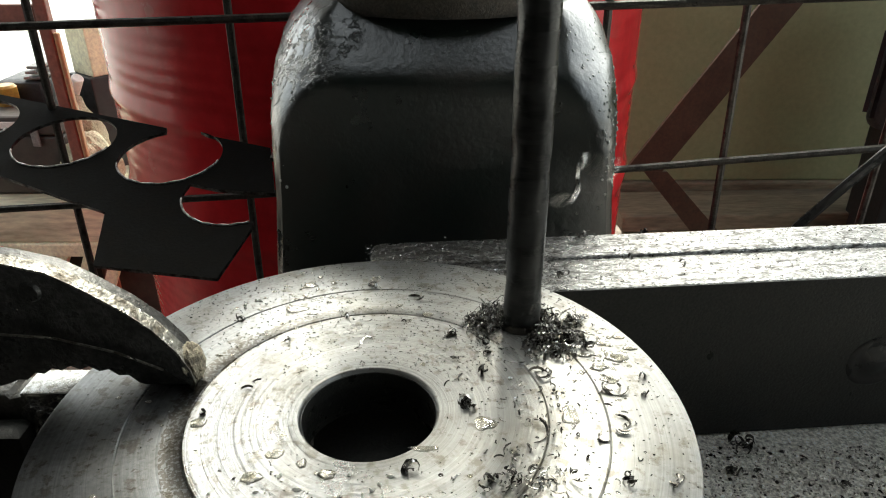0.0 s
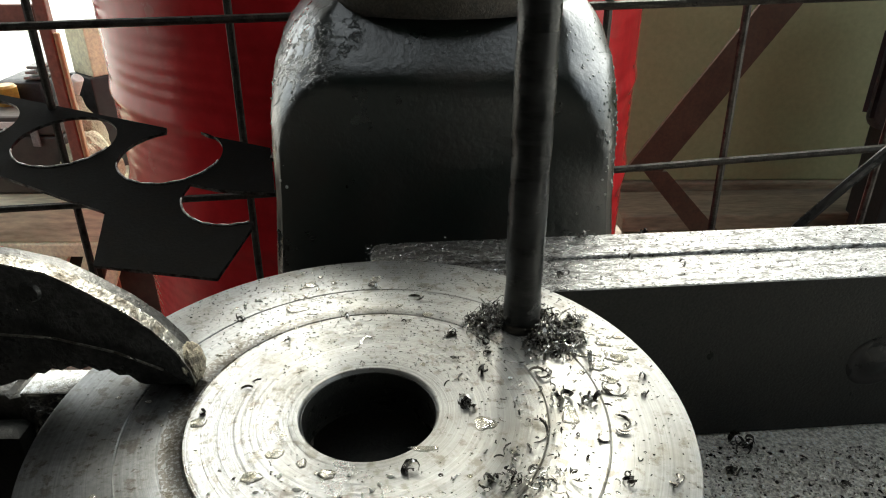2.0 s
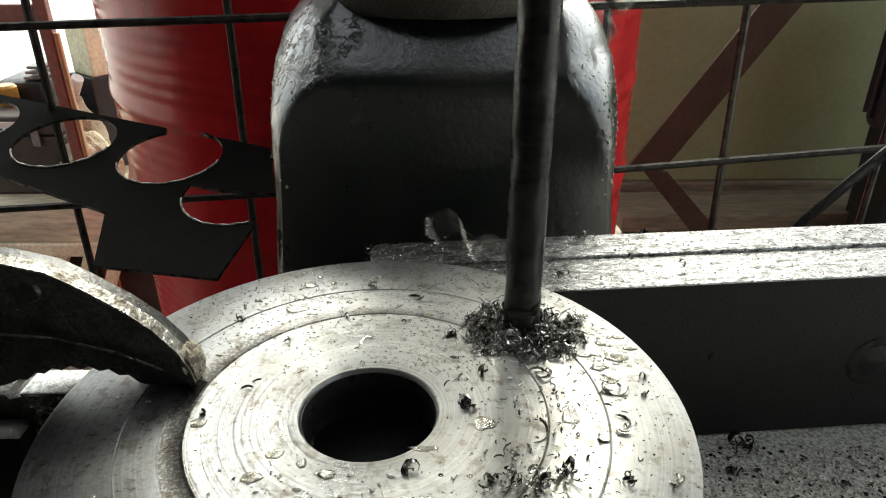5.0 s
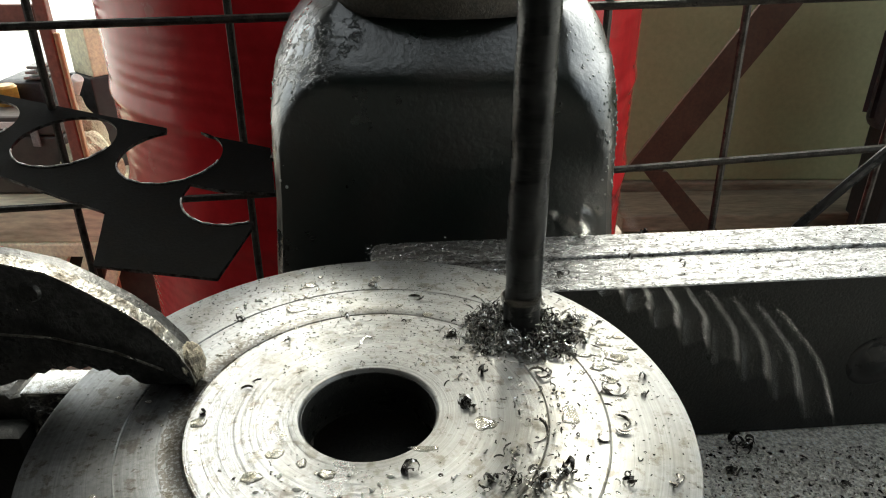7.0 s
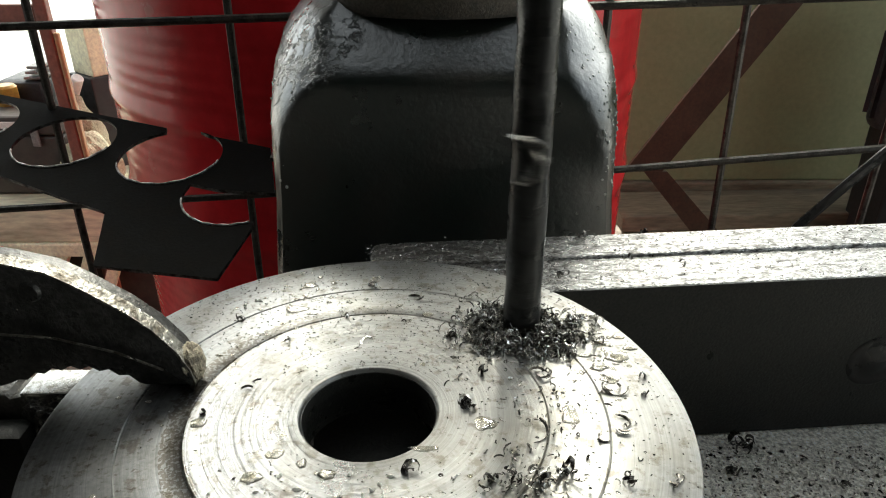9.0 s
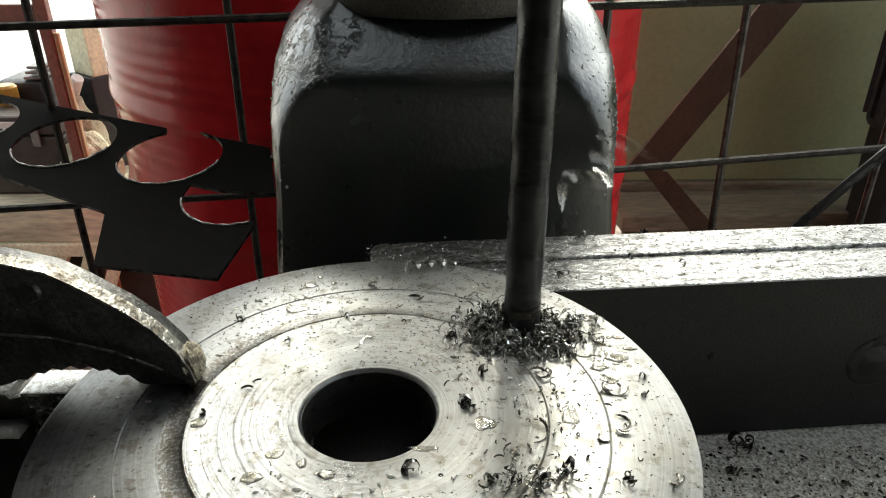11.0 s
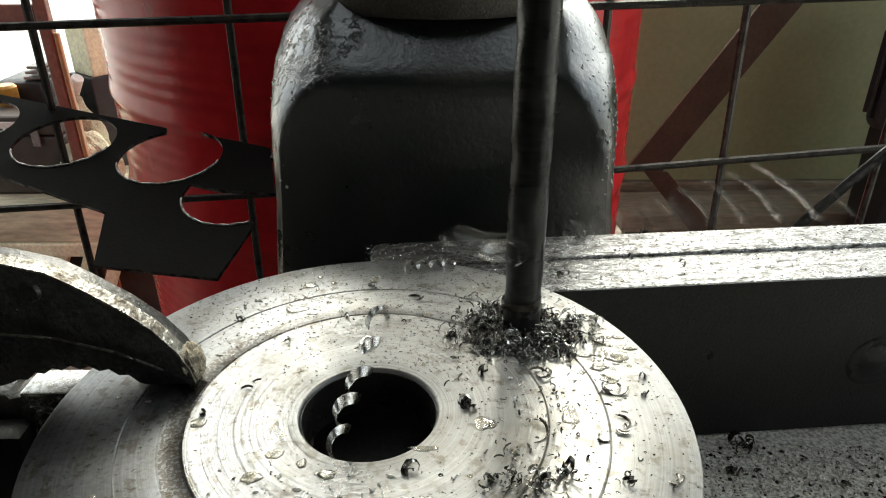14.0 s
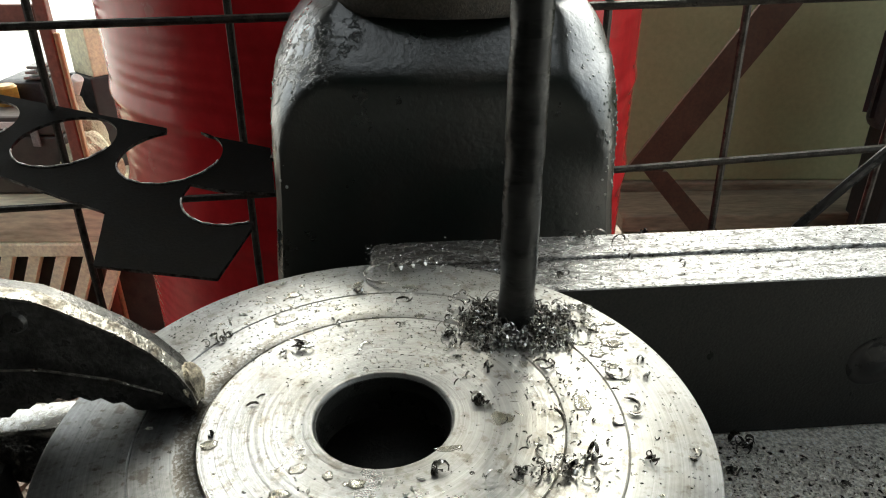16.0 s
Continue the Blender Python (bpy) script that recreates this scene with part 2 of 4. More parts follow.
BURR = mat("bright steel burr", (0.42, 0.41, 0.39), 0.40, 0.9, 0.6, 150, 0.8, 400, (0.12, 0.11, 0.10), amount=0.6)
CUT_EDGE = mat("burnt cut edge", (0.16, 0.155, 0.15), 0.5, 0.8, 0.6, 150, 0.6, 400, (0.02, 0.018, 0.016), amount=0.9)
OLIVE = mat("olive painted sheet", (0.245, 0.262, 0.135), 0.6, 0.0, 0.1, 2.2, 0.1, 80, (0.200, 0.212, 0.106), amount=0.7, relief=0.002)
RED_IRON = mat("red oxide angle iron", (0.056, 0.028, 0.012), 0.7, 0.0, 0.25, 14, 0.3, 160, (0.040, 0.022, 0.011))
WOOD = mat("weathered timber", (0.62, 0.60, 0.43), 0.7, 0.0, 0.25, 12, 0.4, 130, (0.42, 0.38, 0.26), stretch=(0.2, 1, 1), relief=0.002)
GRIMY = mat("grimy timber", (0.21, 0.175, 0.115), 0.9, 0.0, 0.3, 12, 0.5, 130, (0.12, 0.10, 0.07), stretch=(0.2, 1, 1), relief=0.002)
PALE_WOOD = mat("pale timber", (0.82, 0.82, 0.58), 0.65, 0.0, 0.2, 12, 0.3, 130, (0.70, 0.67, 0.46), relief=0.002)
POST = mat("brown painted post", (0.20, 0.07, 0.045), 0.5, 0.0, 0.25, 12, 0.2, 120, (0.13, 0.05, 0.035))
POST_EDGE = mat("orange timber edge", (0.34, 0.20, 0.10), 0.6, 0.0, 0.2, 14, 0.2, 120, (0.40, 0.19, 0.08))
FLOOR = mat("dusty earth floor", (0.25, 0.20, 0.16), 0.8, 0.0, 0.35, 7, 0.8, 90, (0.13, 0.10, 0.08), 0.1, 0.6, relief=0.01)
DARK_FLOOR = mat("near-black unseen floor", (0.045, 0.040, 0.036), 0.6, 0.0, 0.3, 6, 0.5, 90, (0.025, 0.022, 0.02), relief=0.005)
YARD = mat("pale concrete yard", (0.62, 0.60, 0.56), 0.8, 0.0, 0.12, 1.5, 0.3, 40, (0.54, 0.52, 0.48), relief=0.005)
# near black so the unseen roof and walls bounce little light
WALL = mat("near-black plaster", (0.020, 0.019, 0.018), 0.8, 0.0, 0.2, 2, 0.3, 40, (0.02, 0.019, 0.018), relief=0.005)
RUBBER = mat("black rubber", (0.02, 0.02, 0.022), 0.5, 0.0, 0.2, 60, 0.1, 300)
GREY = mat("grey cast metal", (0.22, 0.21, 0.20), 0.6, 0.0, 0.3, 40, 0.4, 300, (0.12, 0.115, 0.11))
YELLOW = mat("ochre enamel", (0.50, 0.28, 0.05), 0.4, 0.0, 0.2, 40, 0.2, 200)
CLOTH = mat("beige sacking", (0.45, 0.39, 0.27), 0.9, 0.0, 0.35, 18, 0.6, 220, (0.24, 0.20, 0.13), relief=0.004)
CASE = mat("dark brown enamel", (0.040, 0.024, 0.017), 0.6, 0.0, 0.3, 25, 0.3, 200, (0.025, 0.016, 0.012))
CABLE = mat("black cable sheath", (0.012, 0.012, 0.013), 0.30, 0.0, 0.2, 60, 0.1, 300)
CABLE.node_tree.nodes["Principled BSDF"].inputs["Specular IOR Level"].default_value = 0.25
WHITE = mat("white plastic", (0.75, 0.74, 0.70), 0.4, 0.0, 0.08, 30, 0.1, 200)


# ---------------------------------------------------------------- mesh helpers
def put(name, bm, material, parent=None, label="", smooth=False, m=None):
    me = bpy.data.meshes.new(name)
    bmesh.ops.recalc_face_normals(bm, faces=bm.faces)
    bm.to_mesh(me)
    bm.free()
    for mm in (material if isinstance(material, (list, tuple)) else [material]):
        me.materials.append(mm)
    if smooth:
        for f in me.polygons:
            f.use_smooth = True
        me.set_sharp_from_angle(angle=radians(38))
    ob = new(name, me)
    if parent is not None:
        ob.parent = parent
    if m is not None:
        ob.matrix_basis = m
    if label:
        ob["label"] = label
    return ob


def part(name, bm, material, parent, label="", smooth=False, m=None):
    return put(name, bm, material, parent, label, smooth, m)


def thing(name, m, label, category, group="", kind=""):
    ob = new(name)
    ob.empty_display_size = 0.01
    ob.matrix_basis = m
    return tagged(ob, label, category, group, kind)


def box(x0, x1, y0, y1, z0, z1, bevel=0.0, segs=2, bm=None):
    bm = bm or bmesh.new()
    made = bmesh.ops.create_cube(bm, size=1)["verts"]
    for v in made:
        v.co = Vector(((x0 + x1) / 2 + v.co.x * (x1 - x0), (y0 + y1) / 2 + v.co.y * (y1 - y0), (z0 + z1) / 2 + v.co.z * (z1 - z0)))
    if bevel:
        edges = list({e for v in made for e in v.link_edges})
        bmesh.ops.bevel(bm, geom=edges, offset=bevel, segments=segs, affect="EDGES", profile=0.5)
    return bm


def lathe(profile, seg=96, bm=None, close=False):
    """Turns (radius, height) pairs about z."""
    bm = bm or bmesh.new()
    rings = []
    for r, z in profile:
        if r < 1e-6:
            rings.append([bm.verts.new((0, 0, z))])
        else:
            rings.append([bm.verts.new((r * math.cos(2 * math.pi * i / seg), r * math.sin(2 * math.pi * i / seg), z)) for i in range(seg)])
    pairs = list(zip(rings, rings[1:])) + ([(rings[-1], rings[0])] if close else [])
    for a, b in pairs:
        for i in range(seg):
            q = [a[i % len(a)], a[(i + 1) % len(a)], b[(i + 1) % len(b)], b[i % len(b)]]
            q = list(dict.fromkeys(q))
            if len(q) > 2:
                bm.faces.new(q)
    return bm


def tube(path, r, seg=8, bm=None, flat=1.0):
    """A round bar along a row of points."""
    bm = bm or bmesh.new()
    pts = [Vector(q) for q in path]
    rings = []
    for i, c in enumerate(pts):
        d = (pts[min(i + 1, len(pts) - 1)] - pts[max(i - 1, 0)]).normalized()
        a = d.cross(Vector((0, 0, 1)) if abs(d.z) < 0.9 else Vector((1, 0, 0))).normalized()
        b = d.cross(a)
        rings.append([bm.verts.new(c + a * r * math.cos(2 * math.pi * k / seg) + b * r * flat * math.sin(2 * math.pi * k / seg)) for k in range(seg)])
    for p0, p1 in zip(rings, rings[1:]):
        for k in range(seg):
            bm.faces.new((p0[k], p0[(k + 1) % seg], p1[(k + 1) % seg], p1[k]))
    bm.faces.new(rings[0][::-1])
    bm.faces.new(rings[-1])
    return bm


def slab(outline, y0, y1, bm=None, bevel=0.0):
    """A plate whose outline lies in the xz plane, from y0 to y1."""
    bm = bm or bmesh.new()
    f = bm.faces.new([bm.verts.new((x, y0, z)) for x, z in outline])
    ext = bmesh.ops.extrude_face_region(bm, geom=[f])
    bmesh.ops.translate(bm, verts=[g for g in ext["geom"] if isinstance(g, bmesh.types.BMVert)], vec=(0, y1 - y0, 0))
    if bevel:
        es = [e for e in bm.edges if abs(e.verts[0].co.y - e.verts[1].co.y) < 1e-7]
        bmesh.ops.bevel(bm, geom=es, offset=bevel, segments=2, affect="EDGES", profile=0.5)
    return bm


def arc(cx, cy, r, a0, a1, n):
    return [(cx + r * math.cos(radians(a0 + (a1 - a0) * i / n)), cy + r * math.sin(radians(a0 + (a1 - a0) * i / n))) for i in range(n + 1)]


def ribbon(bm, radius, pitch, turns, width, thick, m, grow=0.0, steps=9, wob=0.0, slot=0):
    """A curled chip: a flat strip wound round its own axis."""
    n = max(3, int(turns * steps))
    rings = []
    for i in range(n + 1):
        s = i / n
        a = 2 * math.pi * turns * s
        rr = radius * (1 + grow * s)
        taper = min(1, 0.25 + 4 * s, 0.25 + 4 * (1 - s))
        o = Vector((math.cos(a), math.sin(a), 0))
        c = o * rr + Vector((wob * math.sin(3 * s), wob * math.cos(4 * s), pitch * turns * (s - 0.5)))
        w = Vector((0, 0, width * taper / 2)) + o * (width * 0.18)
        t = o * thick / 2
        rings.append([bm.verts.new(m @ (c + w + t)), bm.verts.new(m @ (c - w + t)), bm.verts.new(m @ (c - w - t)), bm.verts.new(m @ (c + w - t))])
    for p0, p1 in zip(rings, rings[1:]):
        for k in range(4):
            bm.faces.new((p0[k], p0[(k + 1) % 4], p1[(k + 1) % 4], p1[k])).material_index = slot
    bm.faces.new(rings[0][::-1]).material_index = slot
    bm.faces.new(rings[-1]).material_index = slot


def crumbs(spots, rng, dark, slots=2):
    """Many tiny uneven grains in one mesh; spots are (x, y, z, radius), each lying on z."""
    base = [(1, 0, 0), (-1, 0, 0), (0, 1, 0), (0, -1, 0), (0, 0, 1), (0, 0, -0.4)]
    tris = [(0, 2, 4), (2, 1, 4), (1, 3, 4), (3, 0, 4), (2, 0, 5), (1, 2, 5), (3, 1, 5), (0, 3, 5)]
    verts, faces, picks = [], [], []
    for x, y, z, r in spots:
        c, w = len(verts), rng.uniform(0, 6.28)
        cw, sw, long = math.cos(w), math.sin(w), rng.uniform(0.8, 2.2)
        for a, b, h in base:
            a, b, h = a * long * rng.uniform(0.7, 1.2), b * rng.uniform(0.7, 1.2), h * rng.uniform(0.6, 1.1)
            verts.append((x + r * (a * cw - b * sw), y + r * (a * sw + b * cw), z + r * (h + 0.3)))
        faces += [tuple(c + i for i in t) for t in tris]
        picks += [1 if rng.random() < dark else 0] * 8
    me = bpy.data.meshes.new("crumbs")
    me.from_pydata(verts, [], faces)
    me.polygons.foreach_set("material_index", picks)
    return me


def lay(name, me, mats, m, label, category):
    for k in mats:
        me.materials.append(k)
    me.name = name
    ob = new(name, me)
    ob.matrix_basis = m
    return tagged(ob, label, category, kind="stuff")


def turn_at(x, y, z, rng, tilt=90):
    return Matrix.Translation((x, y, z)) @ Euler((radians(rng.uniform(-tilt, tilt)), radians(rng.uniform(-tilt, tilt)), rng.uniform(0, 6.28))).to_matrix().to_4x4()


# ---------------------------------------------------------------- the setting
FLOOR_Z = -0.75
put("ground", box(-300, 300, -300, 400, FLOOR_Z - 0.3, FLOOR_Z - 0.02), YARD)
tagged(bpy.data.objects["ground"], "pale sunlit concrete yard outside the workshop", "ground", kind="structure")
put("floor", box(-3.2, 3.2, 0.62, 2.6, FLOOR_Z - 0.2, FLOOR_Z), FLOOR)
# unseen near-black floor, added to cut light bounced onto the casting
tagged(put("floor_no_bounce", box(-3.2, 3.2, -3.0, 0.62, FLOOR_Z - 0.2, FLOOR_Z), DARK_FLOOR), "near-black unseen floor round the drill press, cuts bounced light", "floor", kind="structure")
tagged(bpy.data.objects["floor"], "brown dusty workshop floor littered with grit", "floor", kind="structure")
# roof, side strips and walls are unseen, added to block and shape light
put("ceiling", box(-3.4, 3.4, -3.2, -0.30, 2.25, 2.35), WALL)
tagged(bpy.data.objects["ceiling"], "unseen near-black roof, limits the sky's light", "ceiling", kind="structure")
tagged(put("sky_block_east", box(0.62, 2.3, -0.30, 3.6, 2.25, 2.35), WALL), "unseen near-black strip, blocks sky from the flange", "ceiling", kind="structure")
tagged(put("sky_block_west", box(-1.35, -0.72, -0.30, 3.0, 2.25, 2.35), WALL), "unseen near-black strip, blocks sky from the flange", "ceiling", kind="structure")
for nm, b in (("wall_south", (-3.4, 3.4, -3.2, -3.0, FLOOR_Z - 0.2, 2.25)), ("wall_west", (-1.30, -1.10, -3.0, 0.45, FLOOR_Z - 0.2, 2.25)), ("light_block_west", (-1.30, -1.10, 0.45, 3.0, 0.85, 2.25)),
              ("wall_east", (2.0, 2.2, -3.0, -1.5, FLOOR_Z - 0.2, 2.25)), ("light_block_east", (2.0, 2.2, -1.5, 0.25, 1.9, 2.25))):
    tagged(put(nm, box(*b), WALL), "unseen near-black wall, blocks light", "wall", kind="structure")

# low olive sheet wall with its seam and foot rail
wall = thing("wall_north", pose(0.2, 1.62, FLOOR_Z), "low olive-painted sheet wall behind the drum", "wall", kind="structure")
for x0, x1 in ((-0.30, 1.25), (1.2503, 2.45)):
    part("panel", box(x0, x1, 0, 0.03, 0.22, 0.95, 0.004), OLIVE, wall)
part("foot_rail", box(-0.30, 2.45, -0.015, 0.03, 0.10, 0.22, 0.006), GRIMY, wall, "grimy dark foot rail")

# ---------------------------------------------------------------- drill press
press = thing("drill_press", pose(0.0006, 0.385, 0), "dark green cast-iron drill press standing behind the work", "drill press")


CASTING = [(0.094, -0.75), (0.0885, -0.14), (0.0865, -0.077), (0.0850, -0.04), (0.0840, -0.018), (0.0845, -0.004), (0.0858, 0.010), (0.0875, 0.022), (0.0888, 0.033),
           (0.0891, 0.0360), (0.0893, 0.0385), (0.0894, 0.0400), (0.0894, 0.0415), (0.0894, 0.0430), (0.0889, 0.0445), (0.0884, 0.0462), (0.0878, 0.0485), (0.0865, 0.053), (0.082, 0.0605), (0.0765, 0.0665), (0.070, 0.071), (0.066, 0.073)]


def casting_point(r, z, a):
    """The bulging column casting: squarer below, round above, with a flat front and a sloping shoulder."""
    c, s = math.cos(a), math.sin(a)
    u = max(0.0, min(1.0, (0.056 - z) / 0.074))
    e = 2.0 + 6.0 * u * u * (3 - 2 * u)
    k = (abs(c) ** e + abs(s) ** e) ** (-1 / e)
    x, y = r * k * c * float(np.interp(z, [-0.06, 0.0, 0.04], [1.025, 0.985, 0.966])), r * k * s * 1.10
    u = (z - 0.0430) / 0.0022
    flat = -0.0850 + 1.15 * 0.0022 * (math.log1p(math.exp(u)) if u < 30 else u)
    if y < flat:
        y = flat + (y - flat) * 0.04
    return x, y, z


def casting(n=160):
    bm = bmesh.new()
    rings = [[bm.verts.new(casting_point(r, z, 2 * math.pi * i / n)) for i in range(n)] for r, z in CASTING]
    for a, b in zip(rings, rings[1:]):
        for i in range(n):
            bm.faces.new((a[i], a[(i + 1) % n], b[(i + 1) % n], b[i]))
    bm.faces.new(rings[-1])
    return bm


def on_casting(a, z):
    """A point of the casting's skin and its outward turn."""
    zs, rs = [q[1] for q in CASTING], [q[0] for q in CASTING]
    at = lambda aa, zz: Vector(casting_point(float(np.interp(zz, zs, rs)), zz, aa))
    p = at(a, z)
    out = (at(a + 0.01, z) - at(a - 0.01, z)).cross(at(a, z + 0.0008) - at(a, z - 0.0008)).normalized()
    return p, out.to_track_quat("Z", "Y").to_matrix().to_4x4()


def beads(seed, count, a0, a1, small, big):
    """Domed beads of oil clinging to one flank of the shoulder."""
    rng = random.Random(seed)
    bm = bmesh.new()
    for k in range(count):
        a, z = radians(rng.uniform(a0, a1)), rng.uniform(-0.012, 0.062)
        p, turn = on_casting(a, z)
        size = rng.uniform(small, big) * (1.5 if k % 11 == 0 else 1)
        made = bmesh.ops.create_icosphere(bm, subdivisions=2, radius=size)["verts"]
        m = Matrix.Translation(p) @ turn @ Matrix.Rotation(rng.uniform(0, 6.28), 4, "Z") @ Matrix.Diagonal((1, rng.uniform(0.7, 1.4), 0.55, 1))
        for v in made:
            v.co = m @ v.co
    return bm


part("column_casting", casting(), PAINT, press, "dark green enamel over a rough casting", smooth=True)
tagged(part("oil_spatter", beads(4, 46, 204, 228, 0.0003, 0.0008), BEAD, press, "glossy beads of oil", smooth=True), kind="stuff")
tagged(part("oil_spatter", beads(9, 190, 313, 340, 0.0003, 0.0008), BEAD, press, "glossy beads of oil", smooth=True), kind="stuff")
part("collar", lathe([(0, 0.0658), (0.0695, 0.0658), (0.0712, 0.0688), (0.0705, 0.12), (0.065, 0.123), (0.05, 0.123)], 96), RING, press, "worn bare iron collar", smooth=True)
part("column", lathe([(0.034, 0.12), (0.034, 1.02)], 64), POLISHED, press, "polished steel column", smooth=True)
part("head", box(-0.07, 0.07, -0.29, 0.07, 0.82, 1.06, 0.03), PAINT, press, smooth=True)
part("base", box(-0.2, 0.2, -0.33, 0.17, -0.75, -0.70, 0.01), PAINT, press)

# machine table
table = thing("machine_table", pose(0.12, 0.18, -0.0885), "gritty cast-iron drill press table strewn with swarf", "machine table")
part("tabletop", box(-0.1398, 0.24, -0.14, 0.13, -0.035, 0, 0.003), TABLE, table)
# unseen half of the table, near black to cut its bounce onto the casting
part("table_wing", box(-0.225, -0.14, -0.14, 0.13, -0.035, 0, 0.003), IRON, table, "unseen wing of the table, near black to cut bounced light")
part("bracket", box(-0.16, -0.06, 0.0, 0.14, -0.14, -0.035, 0.008), IRON, table)

# ---------------------------------------------------------------- vise jaw under the work
vise = thing("machine_vise", pose(0.047, 0.2178, -0.014, 0, 0, 4.8), "scraped steel vise jaw with a near-black front face", "vise")


def rounded_bar(x0, x1, y0, y1, z0, z1, r):
    bm = box(x0, x1, y0, y1, z0, z1)
    ends = [e for e in bm.edges if abs(e.verts[0].co.z - e.verts[1].co.z) > 1e-6 and e.verts[0].co.x < x0 + 1e-6]
    bmesh.ops.bevel(bm, geom=ends, offset=min(0.006, 0.4 * (y1 - y0)), segments=5, affect="EDGES", profile=0.5)
    es = [e for e in bm.edges if e.verts[0].co.x > x1 - 1e-6 and abs(e.verts[0].co.z - e.verts[1].co.z) > 1e-6 or (e.verts[0].co.z > z1 - 1e-6 and e.verts[1].co.z > z1 - 1e-6)]
    bmesh.ops.bevel(bm, geom=es, offset=r, segments=3, affect="EDGES", profile=0.5)
    return bm


part("jaw_body", rounded_bar(-0.079, 0.30, 0.0006, 0.0236, -0.074, 0.0, 0.0005), [JAW_TOP], vise, smooth=True)
part("jaw_back", rounded_bar(-0.0735, 0.158, 0.0238, 0.0425, -0.074, 0.0012, 0.0009), JAW_TOP, vise, smooth=True)
part("jaw_back", rounded_bar(0.1585, 0.30, 0.0238, 0.0400, -0.074, 0.0003, 0.0007), JAW_TOP, vise, smooth=True)
# thin near-black plate over the jaw's front
jaw_plate = part("jaw_plate", box(-0.07, 0.29, -0.0003, 0.0003, -0.0735, -0.0001, 0.00015), IRON, vise, "thin near-black jaw plate")
part("bolt", lathe([(0.0120, 0), (0.0115, 0.0003), (0.0098, 0.0004), (0.0090, 0.0002), (0.0058, 0.0002), (0.0052, 0.0005), (0, 0.0005)], 40), CABLE, jaw_plate,
     "sunk black jaw screw", smooth=True, m=pose(0.1285, -0.0004, -0.040, 90))
# added dark block under the bore, so the hole reads black
part("bore_backing", box(-0.092, -0.013, -0.145, -0.004, -0.0745, -0.0075, 0.003), IRON, vise, "dark block added under the flange to blacken the bore")
packing = put("packing_block", box(-0.012, 0.012, -0.018, 0.018, -0.0798, -0.0145, 0.002), IRON, m=pose(-0.066, 0.130, 0.0))
tagged(packing, "dark steel packing block under the flange", "block")

# ---------------------------------------------------------------- flange
FC = (-0.0187, 0.1359)
flange = thing("steel_flange", pose(*FC, 0), "turned steel flange disc with a bored hole and scribed circles", "flange")


def groove(r, w=0.00035, d=0.0004):
    return [(r - w, 0), (r, -d), (r + w, 0)]


prof = [(0.0173, -0.0140), (0.0171, -0.0130), (0.0171, -0.0011), (0.0174, -0.0006), (0.0176, -0.0002), (0.0179, 0.0)]
prof += groove(0.0448, 0.0003, 0.0005) + [(0.0455, -0.00012), (0.0490, -0.00010), (0.0505, 0.0)]
prof += groove(0.0595) + [(0.0790, 0.0), (0.0797, -0.0003), (0.0800, -0.0010), (0.0800, -0.0133), (0.0793, -0.0140)]
DRILL_AT = (0.02334, 0.1738)
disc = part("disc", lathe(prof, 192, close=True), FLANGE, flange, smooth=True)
cutter = put("cutter", lathe([(0, -0.008), (0.0058, -0.005), (0.0058, -0.0004), (0.0062, 0.0), (0.0062, 0.01), (0, 0.01)], 40), FLANGE, smooth=True,
             m=pose(DRILL_AT[0] - FC[0], DRILL_AT[1] - FC[1], 0))
cut = disc.modifiers.new("cut", "BOOLEAN")
cut.operation, cut.object, cut.solver = "DIFFERENCE", cutter, "EXACT"
cutter.matrix_basis = pose(*DRILL_AT, 0)
bpy.context.view_layer.update()
bored = bpy.data.meshes.new_from_object(disc.evaluated_get(bpy.context.evaluated_depsgraph_get()))
disc.modifiers.clear()
disc.data = bored
bpy.data.objects.remove(cutter)
# separate dark liner inside the hole
part("bore", lathe([(0.0169, -0.0139), (0.0169, -0.0062), (0.01685, -0.0060), (0.01685, -0.0050), (0.0169, -0.0048), (0.0169, -0.0014), (0.01715, -0.0012), (0.01715, -0.0139)], 96, close=True), BORE, flange, "dark bore wall", smooth=True)
RIDERS = [flange]

# ---------------------------------------------------------------- twist drill
drill = thing("twist_drill", pose(*DRILL_AT, 0), "long black oxide twist drill turning in the flange", "drill bit")


def twist_drill(r=0.0055, z0=-0.0035, z1=0.15, lead=0.068, n=40, rows=150):
    bm = bmesh.new()
    rings = []
    for j in range(rows + 1):
        z = z0 + (z1 - z0) * j / rows
        ring = []
        for i in range(n):
            a = 2 * math.pi * i / n
            u = abs(((a / math.pi) % 1.0) - 0.5) * 2          # 0 in the middle of a flute
            k = 1 - 0.07 * max(0, 1 - (u / 0.42) ** 2) if u < 0.42 else 1.0
            if 0.42 <= u < 0.55:
                k = 1.0
            elif u >= 0.55:
                k = 0.985
            point = min(1, (z - z0) / 0.0035 + 0.02)
            b = a + 2 * math.pi * z / lead
            ring.append(bm.verts.new((r * k * point * math.cos(b), r * k * point * math.sin(b), z)))
        rings.append(ring)
    for p0, p1 in zip(rings, rings[1:]):
        for i in range(n):
            bm.faces.new((p0[i], p0[(i + 1) % n], p1[(i + 1) % n], p1[i]))
    bm.faces.new(rings[0][::-1])
    bm.faces.new(rings[-1])
    return bm


part("fluted_body", twist_drill(), DRILL, drill, smooth=True)
